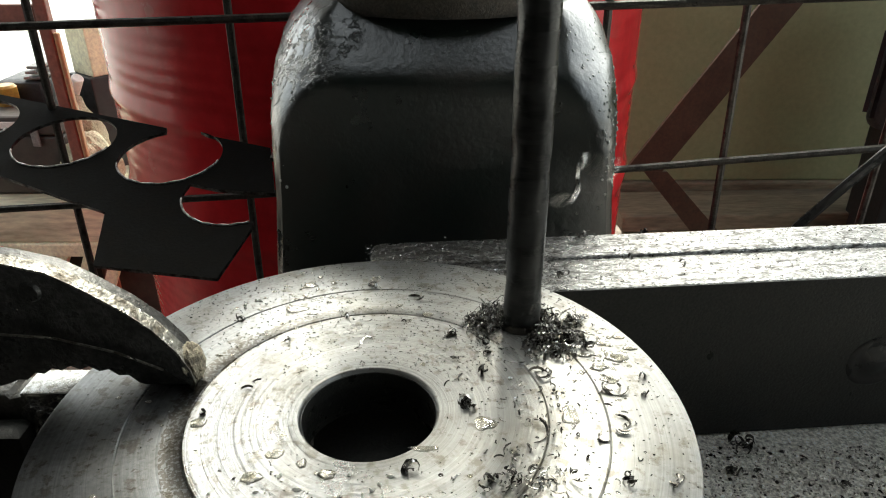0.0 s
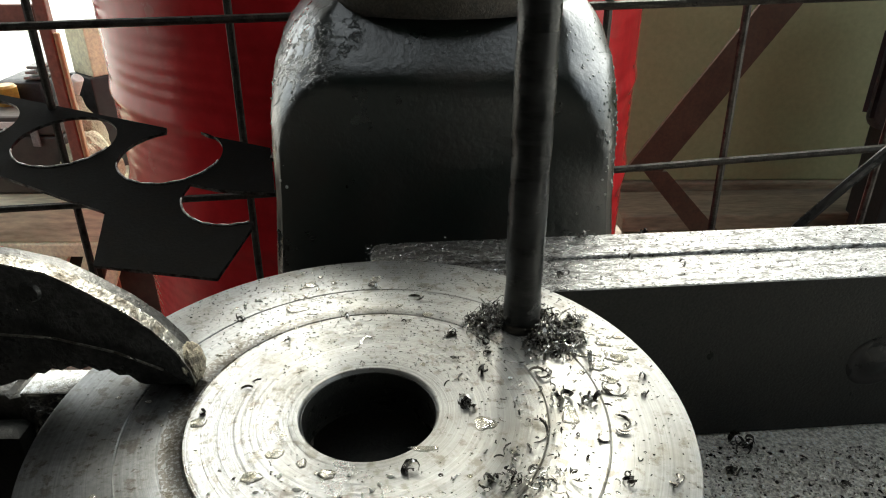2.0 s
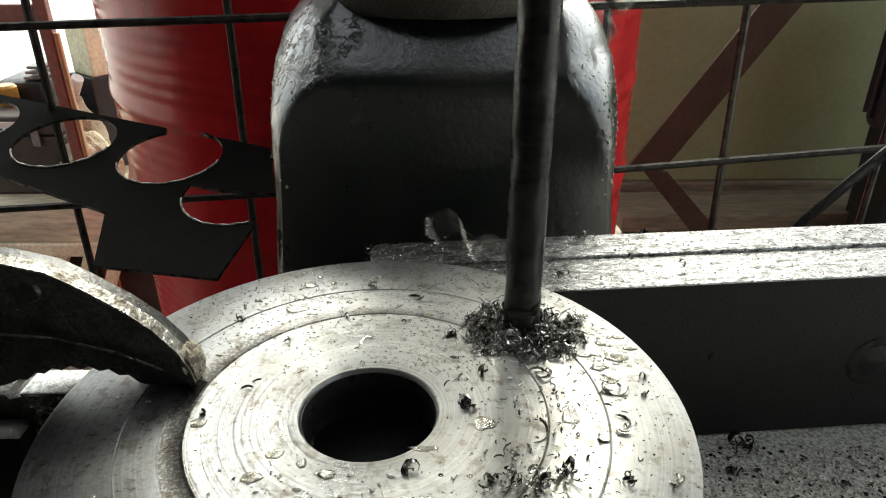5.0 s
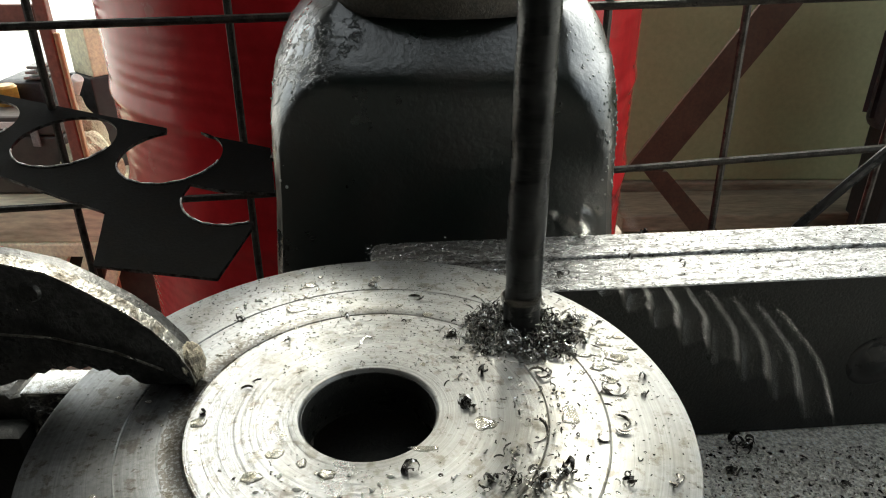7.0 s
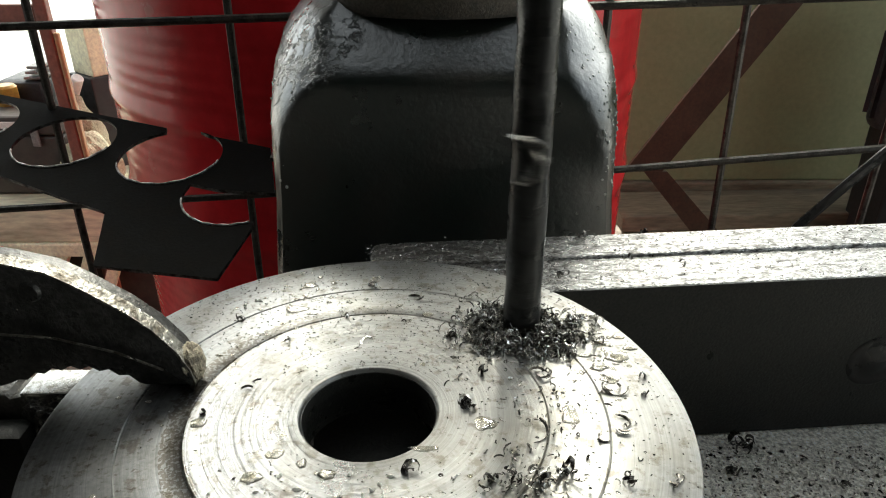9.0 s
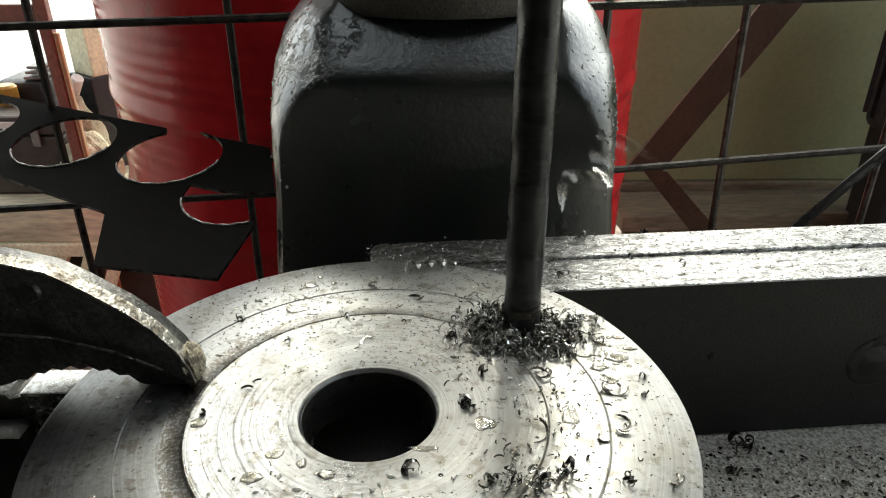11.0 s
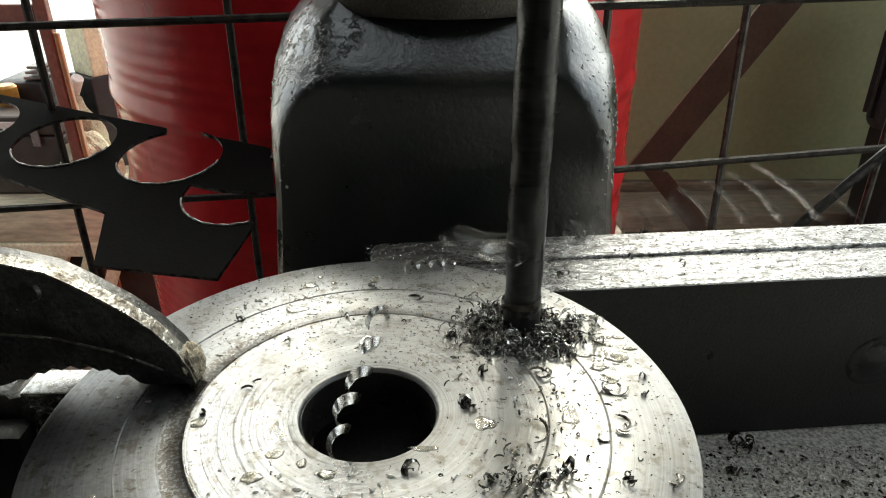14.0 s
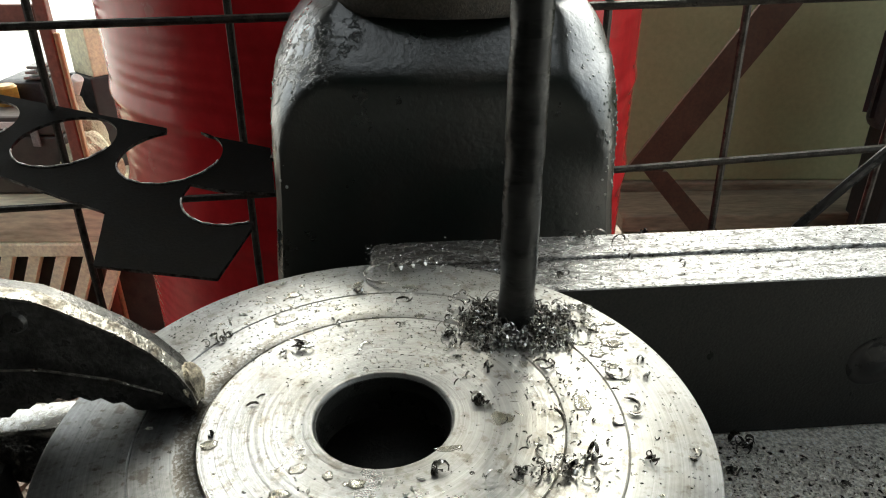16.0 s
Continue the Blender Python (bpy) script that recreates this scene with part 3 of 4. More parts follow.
chuck = part("chuck", lathe([(0, 0.135), (0.012, 0.135), (0.021, 0.155), (0.023, 0.16), (0.023, 0.21), (0.019, 0.215), (0.019, 0.83), (0, 0.83)], 48), RING, drill, "worn steel chuck", smooth=True)

# ---------------------------------------------------------------- locking pliers on the flange
JX, JY = -FC[0], -FC[1]        # the pliers' meshes are in the flange's space
pliers = thing("locking_pliers", pose(*FC, 0), "worn dark locking pliers gripping the flange's rim", "pliers")
RIDERS.append(pliers)


def jaw_outline():
    top = [(-0.150, 0.0400), (-0.128, 0.0405), (-0.116, 0.0395), (-0.105, 0.0375), (-0.0955, 0.0350), (-0.0895, 0.0315), (-0.0795, 0.0245), (-0.0730, 0.0185),
           (-0.0680, 0.0118), (-0.0655, 0.0060), (-0.0648, 0.0022), (-0.0655, 0.0004)]
    seam = [(-0.072, 0.0065), (-0.083, 0.0120), (-0.098, 0.0165), (-0.116, 0.0180), (-0.150, 0.0170)]
    bottom = [(-0.0655, 0.0004), (-0.0785, 0.0004)]
    for i in range(15):
        s = i / 14
        x = -0.0800 - 0.034 * s
        z = 0.0012 + 0.0044 * math.sin(math.pi * min(1, s * 1.1)) ** 0.8
        bottom.append((x, z + (0.0009 if i % 2 else -0.0003)))
    bottom += [(-0.1225, -0.002), (-0.1260, -0.020), (-0.150, -0.020)]
    return top, seam, bottom


top, seam, bottom = jaw_outline()
shift = lambda pts: [(x + JX, z) for x, z in pts]
upper_jaw = part("upper_jaw", slab(shift(top[::-1] + seam[::-1]), 0.1440 + JY, 0.1525 + JY, bevel=0.0006), TOOL, pliers, smooth=True)
part("jaw_web", slab(shift(bottom + seam[::-1]), 0.1458 + JY, 0.1515 + JY, bevel=0.0003), TOOL, pliers, smooth=True)
# the bright back of the jaw: a thin raised band along its top
part("rivet", lathe([(0, -0.0006), (0.0022, -0.0006), (0.0027, 0.0), (0.0030, 0.0004)], 28), TOOL, upper_jaw, "flush rivet head", smooth=True, m=pose(-0.1000 + JX, 0.1438 + JY, 0.0300, -90))
band = bmesh.new()
prev = None
for (x, z), (x2, z2) in zip(top, top[1:] + top[-1:]):
    d = Vector((x2 - x, 0, z2 - z)) if (x2, z2) != (x, z) else d
    nrm = Vector((-d.z, 0, d.x)).normalized()
    o = Vector((x + JX, 0, z)) + nrm * 0.0003
    row = [band.verts.new((o.x, y + JY, o.z)) for y in (0.1441, 0.1446, 0.1462, 0.1484)]
    low = [band.verts.new((o.x - nrm.x * 0.0012, y + JY, o.z - nrm.z * 0.0012)) for y in (0.1441, 0.1484)]
    cur = [low[0]] + row + [low[1]]
    if prev:
        for k in range(5):
            band.faces.new((prev[k], prev[k + 1], cur[k + 1], cur[k]))
    prev = cur
part("jaw_back_edge", band, TOOL_EDGE, upper_jaw, "bright top edge", smooth=True)
# bright strip paints the glint along the seam
part("seam_glint", tube([(x + JX, 0.1439 + JY, z + 0.0002) for x, z in seam[:4]], 0.00035, 6), TOOL_EDGE, upper_jaw, "bright strip for the seam's glint", smooth=True)
tip = bmesh.new()
bmesh.ops.create_uvsphere(tip, u_segments=22, v_segments=14, radius=1)
for v in tip.verts:
    k = 1 + 0.22 * noise.noise(v.co * 2.3) + 0.10 * noise.noise(v.co * 7)
    v.co = Vector((v.co.x * 0.0026 * k, v.co.y * 0.0046 * k, v.co.z * 0.0052 * k))
part("jaw_tip", tip, CRUST, upper_jaw, "tan crusted jaw tip", smooth=True, m=pose(-0.0660 + JX, 0.1486 + JY, 0.0062, 0, -18))
low_jaw = bmesh.new()
pts = [(-0.150, -0.0300), (-0.150, -0.0145), (-0.128, -0.0145)]
for i in range(8):
    pts.append((-0.127 + 0.006 * i, -0.0145 if i % 2 else -0.0160))
pts += [(-0.080, -0.0150), (-0.079, -0.020), (-0.100, -0.0290), (-0.116, -0.0300)]
part("lower_jaw", slab(shift(pts), 0.1600 + JY, 0.1705 + JY, low_jaw, 0.0005), TOOL, pliers, "chewed lower jaw", smooth=True)
# flat bright strip paints the sky's sheen on the lower jaw's top
part("jaw_sheen", box(-0.1235 + JX, -0.081 + JX, 0.1596 + JY, 0.1712 + JY, -0.0172, -0.0136, 0.0006), CHIP, pliers, "bright strip for the sheen on the lower jaw", smooth=True)
part("lower_body", slab(shift([(-0.200, -0.075), (-0.200, 0.0), (-0.137, 0.0), (-0.1355, -0.012), (-0.1365, -0.030), (-0.139, -0.055), (-0.146, -0.075)]), 0.1445 + JY, 0.1590 + JY, bevel=0.001), IRON, pliers, smooth=True)
lump = bmesh.new()
bmesh.ops.create_icosphere(lump, subdivisions=4, radius=1)
for v in lump.verts:
    k = 1 + 0.30 * noise.noise(v.co * 1.9 + Vector((4, 0, 0))) + 0.16 * noise.noise(v.co * 6) + 0.07 * noise.noise(v.co * 17)
    v.co = Vector((v.co.x * 0.0085 * k - 0.002 * v.co.z, v.co.y * 0.004 * k, v.co.z * 0.0085 * k))
part("caked_swarf", lump, CAKED, pliers, "dark swarf caked under the jaw", smooth=False, m=pose(-0.1150 + JX, 0.1600 + JY, -0.0240))
# near-black block fills the corner under the lower jaw
part("lower_handle", box(-0.21 + JX, -0.1205 + JX, 0.1500 + JY, 0.1595 + JY, -0.085, -0.0220, 0.002), IRON, pliers, "near-black lower handle", smooth=True)
# slab added out of view to shade the flange's lower left
part("shade_slab", box(-0.195 + JX, -0.124 + JX, 0.060 + JY, 0.130 + JY, -0.045, 0.046, 0.006), IRON, pliers, "unseen dark slab, blocks sky from the flange's left", smooth=True)
part("handle", box(-0.34 + JX, -0.146 + JX, 0.144 + JY, 0.158 + JY, -0.026, 0.036, 0.006), TOOL, pliers)

# ---------------------------------------------------------------- red drum
drum = thing("steel_drum", pose(-0.0733, 0.821, FLOOR_Z), "glossy red steel oil drum with rolled hoops", "drum")


def drum_profile():
    r = 0.2895
    out = [(0.0, 0.010), (r - 0.012, 0.010), (r - 0.006, 0.0), (r + 0.004, 0.0), (r + 0.006, 0.008), (r, 0.018)]
    z = 0.03
    while z < 0.85:
        bump = 0.0
        for zc, h, w in ((0.27, 0.006, 0.015), (0.585, 0.0035, 0.013), (0.690, 0.0024, 0.007)):
            bump += h * math.exp(-((z - zc) / w) ** 2)
        if 0.62 < z < 0.84 or 0.05 < z < 0.25 or 0.33 < z < 0.55:
            bump += 0.00018 * math.sin((z - 0.02) * 2 * math.pi / 0.0125)
        out.append((r + bump, z))
        z += 0.0017
    out += [(r, 0.862)]
    return out


part("shell", lathe(drum_profile(), 128), DRUM_RED, drum, smooth=True)
part("lid", lathe([(0, 0.866), (0.2770, 0.866), (0.2830, 0.880), (0.2935, 0.880), (0.2955, 0.872), (0.2900, 0.8625)], 128), DRUM_RED, drum, smooth=True)

# ---------------------------------------------------------------- wire mesh panel
mesh = thing("wire_mesh_panel", pose(0, 0.50, 0), "dark welded wire mesh panel behind the drill press", "wire mesh")
for pts in ([(-0.60, 0, 0.0235), (-0.309, 0, 0.0325), (-0.115, 0, 0.0385), (0.108, 0, 0.0455), (0.60, 0, 0.061)],
            [(-0.60, 0, -0.121), (-0.349, 0, -0.1065), (-0.152, 0, -0.095), (0.133, 0, -0.0745), (0.335, 0, -0.0575), (0.60, 0, -0.035)],
            [(-0.60, 0, -0.26), (0.60, 0, -0.20)]):
    part("wire", tube(pts, 0.0030, 8), ROD, mesh, smooth=True)
for x, lean in ((-0.430, 0.0), (-0.2895, -0.003), (-0.1495, -0.004), (0.116, 0.0), (0.2125, 0.006), (0.336, 0.0), (0.44, 0)):
    part("wire", tube([(x, 0.0058, 0.30), (x, 0.0058, 0.05), (x + lean, 0.0058, -0.16), (x + lean, 0.0058, FLOOR_Z)], 0.0030, 8), ROD, mesh, smooth=True)

# ---------------------------------------------------------------- scrap plate hanging on the mesh
scrap = thing("scrap_plate", pose(-0.2, 0.42, -0.045, 12), "black sheet-steel offcut with round holes flame-cut out", "scrap plate")


def scrap_mesh():
    mm = 0.001
    outline = [(-215, 137), (-150, 113.5), (4, 57.5)] + arc(18, 20, 34, 112, 430, 40) + [(36, 47), (83, 30), (96, -24)]
    outline += [(60, -20), (40, -13)] + arc(72, -24, 33, 165, 300, 18) + [(89, -60), (80, -103), (10, -92), (-2, -43), (-34, -28), (-85, -3), (-150, 30), (-215, 62)]
    bm = bmesh.new()

    def loop(pts):
        vs = [bm.verts.new((x * mm, y * mm, 0)) for x, y in pts]
        return [bm.edges.new((vs[i], vs[(i + 1) % len(vs)])) for i in range(len(vs))]
    edges = loop(outline) + loop(arc(-61, 40, 34, 0, 352, 44)) + loop(arc(-142, 66, 34, 0, 352, 44))
    bmesh.ops.triangle_fill(bm, edges=edges, use_beauty=True)
    ext = bmesh.ops.extrude_face_region(bm, geom=bm.faces[:])
    bmesh.ops.translate(bm, verts=[g for g in ext["geom"] if isinstance(g, bmesh.types.BMVert)], vec=(0, 0, -0.0022))
    bm.normal_update()
    for f in bm.faces:
        if abs(f.normal.z) < 0.5:
            f.material_index = 1
    return bm


part("plate", scrap_mesh(), [SCRAP, CUT_EDGE], scrap)
# burrs on the near rims only, bright to paint the highlight there
for cx, cy, r, a0, a1 in ((18, 20, 34, 195, 350), (72, -24, 33, 190, 296), (-61, 40, 34, 200, 345), (-142, 66, 34, 200, 345)):
    part("burr", tube([(x * 0.001, y * 0.001, 0.0003 + 0.0003 * math.sin(1.7 * k)) for k, (x, y) in enumerate(arc(cx, cy, r - 0.3, a0, a1, 26))], 0.0007, 6), BURR, scrap, "burr with the near rim's highlight in its colour", smooth=True)
part("hook", tube([(0.087, 0.015, 0.0), (0.090, 0.045, 0.004), (0.090, 0.085, 0.012), (0.090, 0.092, 0.03)], 0.002, 6), ROD, scrap, "bent wire hook")

# ---------------------------------------------------------------- far left: post, bench and clutter
post = thing("timber_post", pose(-0.709, 1.30, FLOOR_Z), "brown painted timber post with an orange bare edge", "post")
part("post_body", box(-0.014, 0.009, -0.02, -0.002, 0, 1.3, 0.003), POST, post)
part("post_edge", box(0.0095, 0.018, -0.02, -0.008, 0, 0.642, 0.003), POST_EDGE, post, "bare orange wood edge")

part("cross_bar", box(-0.40, -0.0145, -0.018, -0.004, 0.655, 0.690, 0.003), POST, post)
board = put("pale_board", box(-0.010, 0.010, -0.01, 0.01, 0, 0.60, 0.003), PALE_WOOD, m=pose(-0.742, 1.60, -0.44))
tagged(board, "narrow pale board standing on the bench", "board")
bench = thing("work_bench", pose(-0.95, 1.45, FLOOR_Z), "low weathered timber bench with a slatted front", "bench")
part("bench_top", box(-0.55, 0.38, -0.18, 0.4, 0.27, 0.31, 0.004), WOOD, bench)
part("front_board", box(-0.55, 0.38, -0.198, -0.182, 0.236, 0.31, 0.003), WOOD, bench)
part("front_rail", box(-0.55, 0.38, -0.205, -0.182, 0.205, 0.235, 0.004), PALE_WOOD, bench, "pale front rail")
# dark sheet paints the shade seen between the slats
part("gap_shade", box(-0.55, 0.38, -0.165, -0.155, 0.0, 0.268), CASE, bench, "dark sheet for the shade behind the slats")
for i in range(14):
    x = -0.55 + i * 0.056
    part("slat", slab([(x, 0.0), (x + 0.024, 0.0), (x + 0.116, 0.204), (x + 0.092, 0.204)], -0.198, -0.180), PALE_WOOD, bench)

# ---------------------------------------------------------------- far right: brace and low timbers
brace = thing("angle_iron_brace", pose(0, 1.2, 0), "red oxide angle-iron brace leaning before the wall", "brace")
part("long_leg", slab([(0.335, -0.345), (0.405, -0.345), (0.660, 0.05), (0.592, 0.05)], 0, 0.008), RED_IRON, brace)
part("short_leg", slab([(0.372, -0.346), (0.415, -0.346), (0.80, -0.750), (0.72, -0.750)], 0.002, 0.010), RED_IRON, brace)

cable = put("cable", tube([(0.40, 0.47, 0.06), (0.35, 0.46, -0.005), (0.303, 0.45, -0.043), (0.283, 0.45, -0.066), (0.255, 0.45, -0.100), (0.225, 0.45, -0.15),
                           (0.21, 0.45, -0.30), (0.22, 0.46, -0.55), (0.25, 0.5, -0.745)], 0.0036, 8), CABLE, smooth=True)
tagged(cable, "black rubber power cable hanging down to the floor", "cable")


# low timbers and a motor against the wall
planks = thing("timber_stack", pose(0.85, 1.48, FLOOR_Z), "stack of grimy brown planks lying along the wall", "timber")
for x, y, z, a in ((0, 0.02, 0.07, 1.5), (0.05, -0.06, 0.115, -3), (-0.04, 0.05, 0.16, 2.0), (0.02, -0.03, 0.0, 0)):
    part("plank", box(-0.40, 0.42, -0.075, 0.075, 0.002, 0.042, 0.004), GRIMY, planks, m=pose(x, y, z, 0, 0, a))
motor = thing("electric_motor", pose(1.0, 1.42, FLOOR_Z), "dark electric motor on a stand by the wall", "motor")
part("motor_body", lathe([(0, 0), (0.08, 0), (0.085, 0.01), (0.085, 0.20), (0.07, 0.23), (0, 0.23)], 40), RUBBER, motor, smooth=True, m=pose(-0.01, 0, 0.42))
for i in range(12):
    a = 30 * i
    part("fin", box(0.084, 0.094, -0.003, 0.003, 0.02, 0.19), RUBBER, motor, m=pose(-0.01, 0, 0.42) @ pose(0, 0, 0, 0, 0, a))
part("stand", box(-0.06, 0.06, -0.06, 0.06, 0, 0.42, 0.005), IRON, motor)

# clutter on the bench
engine = thing("small_engine", pose(-0.895, 1.50, -0.44), "small black engine with a finned grey top", "engine")
part("crankcase", box(-0.045, 0.055, -0.06, 0.06, 0, 0.205, 0.012), RUBBER, engine, smooth=True)
part("canister", lathe([(0, 0), (0.020, 0), (0.022, 0.004), (0.022, 0.045), (0.018, 0.05), (0, 0.05)], 28), YELLOW, engine, "ochre canister", smooth=True, m=pose(-0.005, -0.083, 0.155))
for i in range(3):
    part("fin", box(0.018 + 0.006 * (i % 3), 0.056 - 0.005 * (i % 2), -0.05, 0.03, 0.207 + 0.011 * i, 0.213 + 0.011 * i, 0.002), GREY, engine, "dull grey cooling fin")
crate = thing("wooden_crate", pose(-0.765, 1.52, -0.44, 0, 0, -38), "pale wooden crate with a dark open front", "crate")
part("crate_box", box(-0.040, 0.045, -0.02, 0.10, 0.205, 0.31, 0.003), PALE_WOOD, crate)
part("crate_front", box(-0.046, 0.050, -0.03, 0.10, 0.0, 0.205, 0.003), RUBBER, crate, "dark stained lower box")
roll = put("paper_roll", lathe([(0, 0), (0.010, 0), (0.012, 0.002), (0.012, 0.045), (0.010, 0.047), (0, 0.047)], 24), WHITE, smooth=True, m=pose(-0.782, 1.455, -0.262, 20, 35))
tagged(roll, "small white roll leaning on the crate", "roll")


case = thing("tool_case", pose(-0.845, 1.365, -0.44), "dark brown metal tool case on the bench", "tool case")
part("body", box(-0.085, 0.085, -0.04, 0.05, 0, 0.125, 0.006), CASE, case)
part("lid", box(-0.087, 0.087, -0.042, 0.052, 0.127, 0.165, 0.006), CASE, case)
part("latch", box(0.030, 0.046, -0.047, -0.0425, 0.105, 0.140, 0.002), GREY, case, "dull grey latch")
part("tag", box(-0.026, 0.010, -0.046, -0.0425, 0.142, 0.156, 0.0015), WHITE, case, "blank white tag")


def sack(seed, rx, ry, rz):
    bm = bmesh.new()
    bmesh.ops.create_uvsphere(bm, u_segments=28, v_segments=18, radius=1)
    for v in bm.verts:
        k = 1 + 0.28 * noise.noise(v.co * 1.7 + Vector((seed, 0, 0))) + 0.10 * noise.noise(v.co * 5 + Vector((0, seed, 0)))
        v.co = Vector((v.co.x * rx * k, v.co.y * ry * k, max(-0.75, v.co.z) * rz * k + rz * 0.75))
    return bm


for i, (x, y, z, rx, rz, lab) in enumerate(((-0.765, 1.42, -0.44, 0.045, 0.095, "slumped beige sack on the bench"), (-0.715, 1.33, -0.44, 0.055, 0.07, "crumpled pale sack beside the post"))):
    tagged(put("sack", sack(3.1 * i + 1, rx, rx * 0.9, rz), CLOTH, smooth=True, m=pose(x, y, z)), lab, "sack", "sacks on the bench")

# debris on the floor beside the drum
rng = random.Random(5)
bm = bmesh.new()
for i in range(260):
    x, y = rng.uniform(-0.75, -0.36), rng.uniform(0.75, 1.25)
    r = rng.uniform(0.006, 0.022)
    box(-r, r, -r * rng.uniform(0.5, 1.2), r, 0, r * rng.uniform(0.5, 1.0), bm=bm)
    m = pose(x, y, FLOOR_Z, 0, 0, rng.uniform(0, 360))
    for v in bm.verts[-8:]:
        v.co = m @ v.co
tagged(put("floor_rubble", bm, FLOOR), "brown stones and scrap strewn on the floor", "rubble", kind="stuff")

# ---------------------------------------------------------------- swarf and oil on the flange (in the flange's space, mm)
MM = 0.001
DX, DY = (DRILL_AT[0] - FC[0]) / MM, (DRILL_AT[1] - FC[1]) / MM


def chip_at(bm, x, y, z, size, rng, slot, tilt=90, turns=None):
    ribbon(bm, size * rng.uniform(0.5, 0.9), size * rng.uniform(0.2, 0.9), turns or rng.uniform(0.35, 1.2), size * rng.uniform(0.3, 0.6), 0.00016,
           turn_at(x * MM, y * MM, z * MM, rng, tilt), grow=rng.uniform(-0.3, 0.4), slot=slot)


def rider(name, bm, mats, label, category, group="", kind="", smooth=False):
    ob = tagged(put(name, bm, mats, m=pose(*FC, 0), smooth=smooth), label, category, group, kind)
    RIDERS.append(ob)
    return ob


def heap(seed, count, a0, a1, r0, r1, high, dark):
    """Tangled fine curls heaped on a sector round the drill."""
    rng = random.Random(seed)
    bm = bmesh.new()
    for k in range(count):
        a, q = radians(rng.uniform(a0, a1)), rng.random() ** 0.8
        edge = 1 + 0.14 * math.sin(5 * a + seed) + 0.10 * math.sin(11 * a)
        r = r0 + (r1 - r0) * q * edge
        x, y, z = DX + r * math.cos(a), DY + r * math.sin(a), 0.35 + (high * (1 - q) + 0.5) * rng.random()
        if math.hypot(x, y) > 78.5:
            continue
        size, slot = rng.uniform(0.6, 1.5) * MM, 1 if rng.random() < dark else 0
        if k % 3:
            chip_at(bm, x, y, z, size, rng, slot)
        else:       # a long thin sliver
            ribbon(bm, size * rng.uniform(1.6, 3.0), size * 0.5, rng.uniform(0.10, 0.28), size * rng.uniform(0.16, 0.34), 0.00014, turn_at(x * MM, y * MM, z * MM, rng, 80), slot=slot)
    return bm


rng = random.Random(11)
rider("swarf_pile", heap(11, 330, 128, 205, 6.4, 15.0, 2.8, 0.36), [CHIP, CHIP_DARK], "heap of curled steel swarf round the drill", "swarf", kind="stuff")
rider("swarf_pile", heap(12, 330, 275, 372, 6.4, 19.0, 2.2, 0.5), [CHIP, CHIP_DARK], "oily heap of steel swarf on the flange", "swarf", kind="stuff")
rider("swarf_pile", heap(13, 130, 20, 125, 6.4, 13.0, 1.4, 0.5), [CHIP, CHIP_DARK], "thin heap of swarf behind the drill", "swarf", kind="stuff")
# what the drill brings up later: both rise out of the cut as the heap grows
late_heap = [tagged(put("swarf_pile", heap(14, 330, 170, 300, 6.4, 17.5, 2.4, 0.28), [CHIP, CHIP_DARK]), "fresh heap of fine swarf before the drill", "swarf", kind="stuff"),
             tagged(put("swarf_pile", heap(15, 240, 120, 372, 7.5, 22.5, 2.2, 0.28), [CHIP, CHIP_DARK]), "spreading heap of fine swarf round the drill", "swarf", kind="stuff")]
bm = bmesh.new()
for i in range(260):
    if i < 110:
        x, y = rng.gauss(39, 6.5), rng.gauss(-24, 2.6)
    elif i < 150:
        a = rng.uniform(-0.55, 0.5)
        r = rng.gauss(47, 2.2)
        x, y = r * math.cos(a), r * math.sin(a)
    else:
        x, y = rng.gauss(40, 13), rng.gauss(8, 16)
    if math.hypot(x, y) > 78 or math.hypot(x, y) < 20:
        continue
    if i % 3 == 0:
        ribbon(bm, rng.uniform(0.9, 2.4) * MM, 0.4 * MM, rng.uniform(0.10, 0.30), rng.uniform(0.2, 0.45) * MM, 0.0002, turn_at(x * MM, y * MM, 0.0007, rng, 18) @ pose(0, 0, 0, 90 * (i % 4 == 1)), slot=1 if rng.random() < 0.7 else 0)
    else:
        chip_at(bm, x, y, 0.45 + (rng.random() * 1.2 if i < 110 else 0), rng.uniform(0.3, 0.8) * MM, rng, 0 if rng.random() < 0.4 else 1)
rider("loose_swarf", bm, [CHIP, CHIP_DARK], "fine dark swarf strewn over the flange", "swarf", kind="stuff")
spots = []
for i in range(5600):
    a = rng.uniform(0, 2 * math.pi) if i < 2600 else rng.uniform(0.5, 2.6)
    r = math.sqrt(rng.uniform(20 ** 2, 79 ** 2))
    x, y = r * math.cos(a), r * math.sin(a)
    if x < 0 and rng.random() < (0.9 if x < -25 and y < 25 else 0.3):
        continue
    spots.append((x * MM, y * MM, 0, rng.uniform(0.05, 0.26) * MM))
RIDERS.append(lay("metal_grit", crumbs(spots, rng, 0.48), [CHIP, CHIP_DARK], pose(*FC, 0), "tiny metal specks peppering the flange", "grit"))

spots = []
for k in range(64):
    x, y = (rng.uniform(-34, 16), rng.uniform(-33, -19)) if k < 40 else (rng.uniform(-45, 0), rng.uniform(45, 72))
    if 20 < math.hypot(x, y) < 77:
        spots.append((x * MM, y * MM, 0, rng.uniform(0.25, 0.65) * MM))
RIDERS.append(lay("steel_flakes", crumbs(spots, rng, 0.15), [FLAKE, CHIP_DARK], pose(*FC, 0), "small bright steel flakes lying on the flange", "metal flakes"))

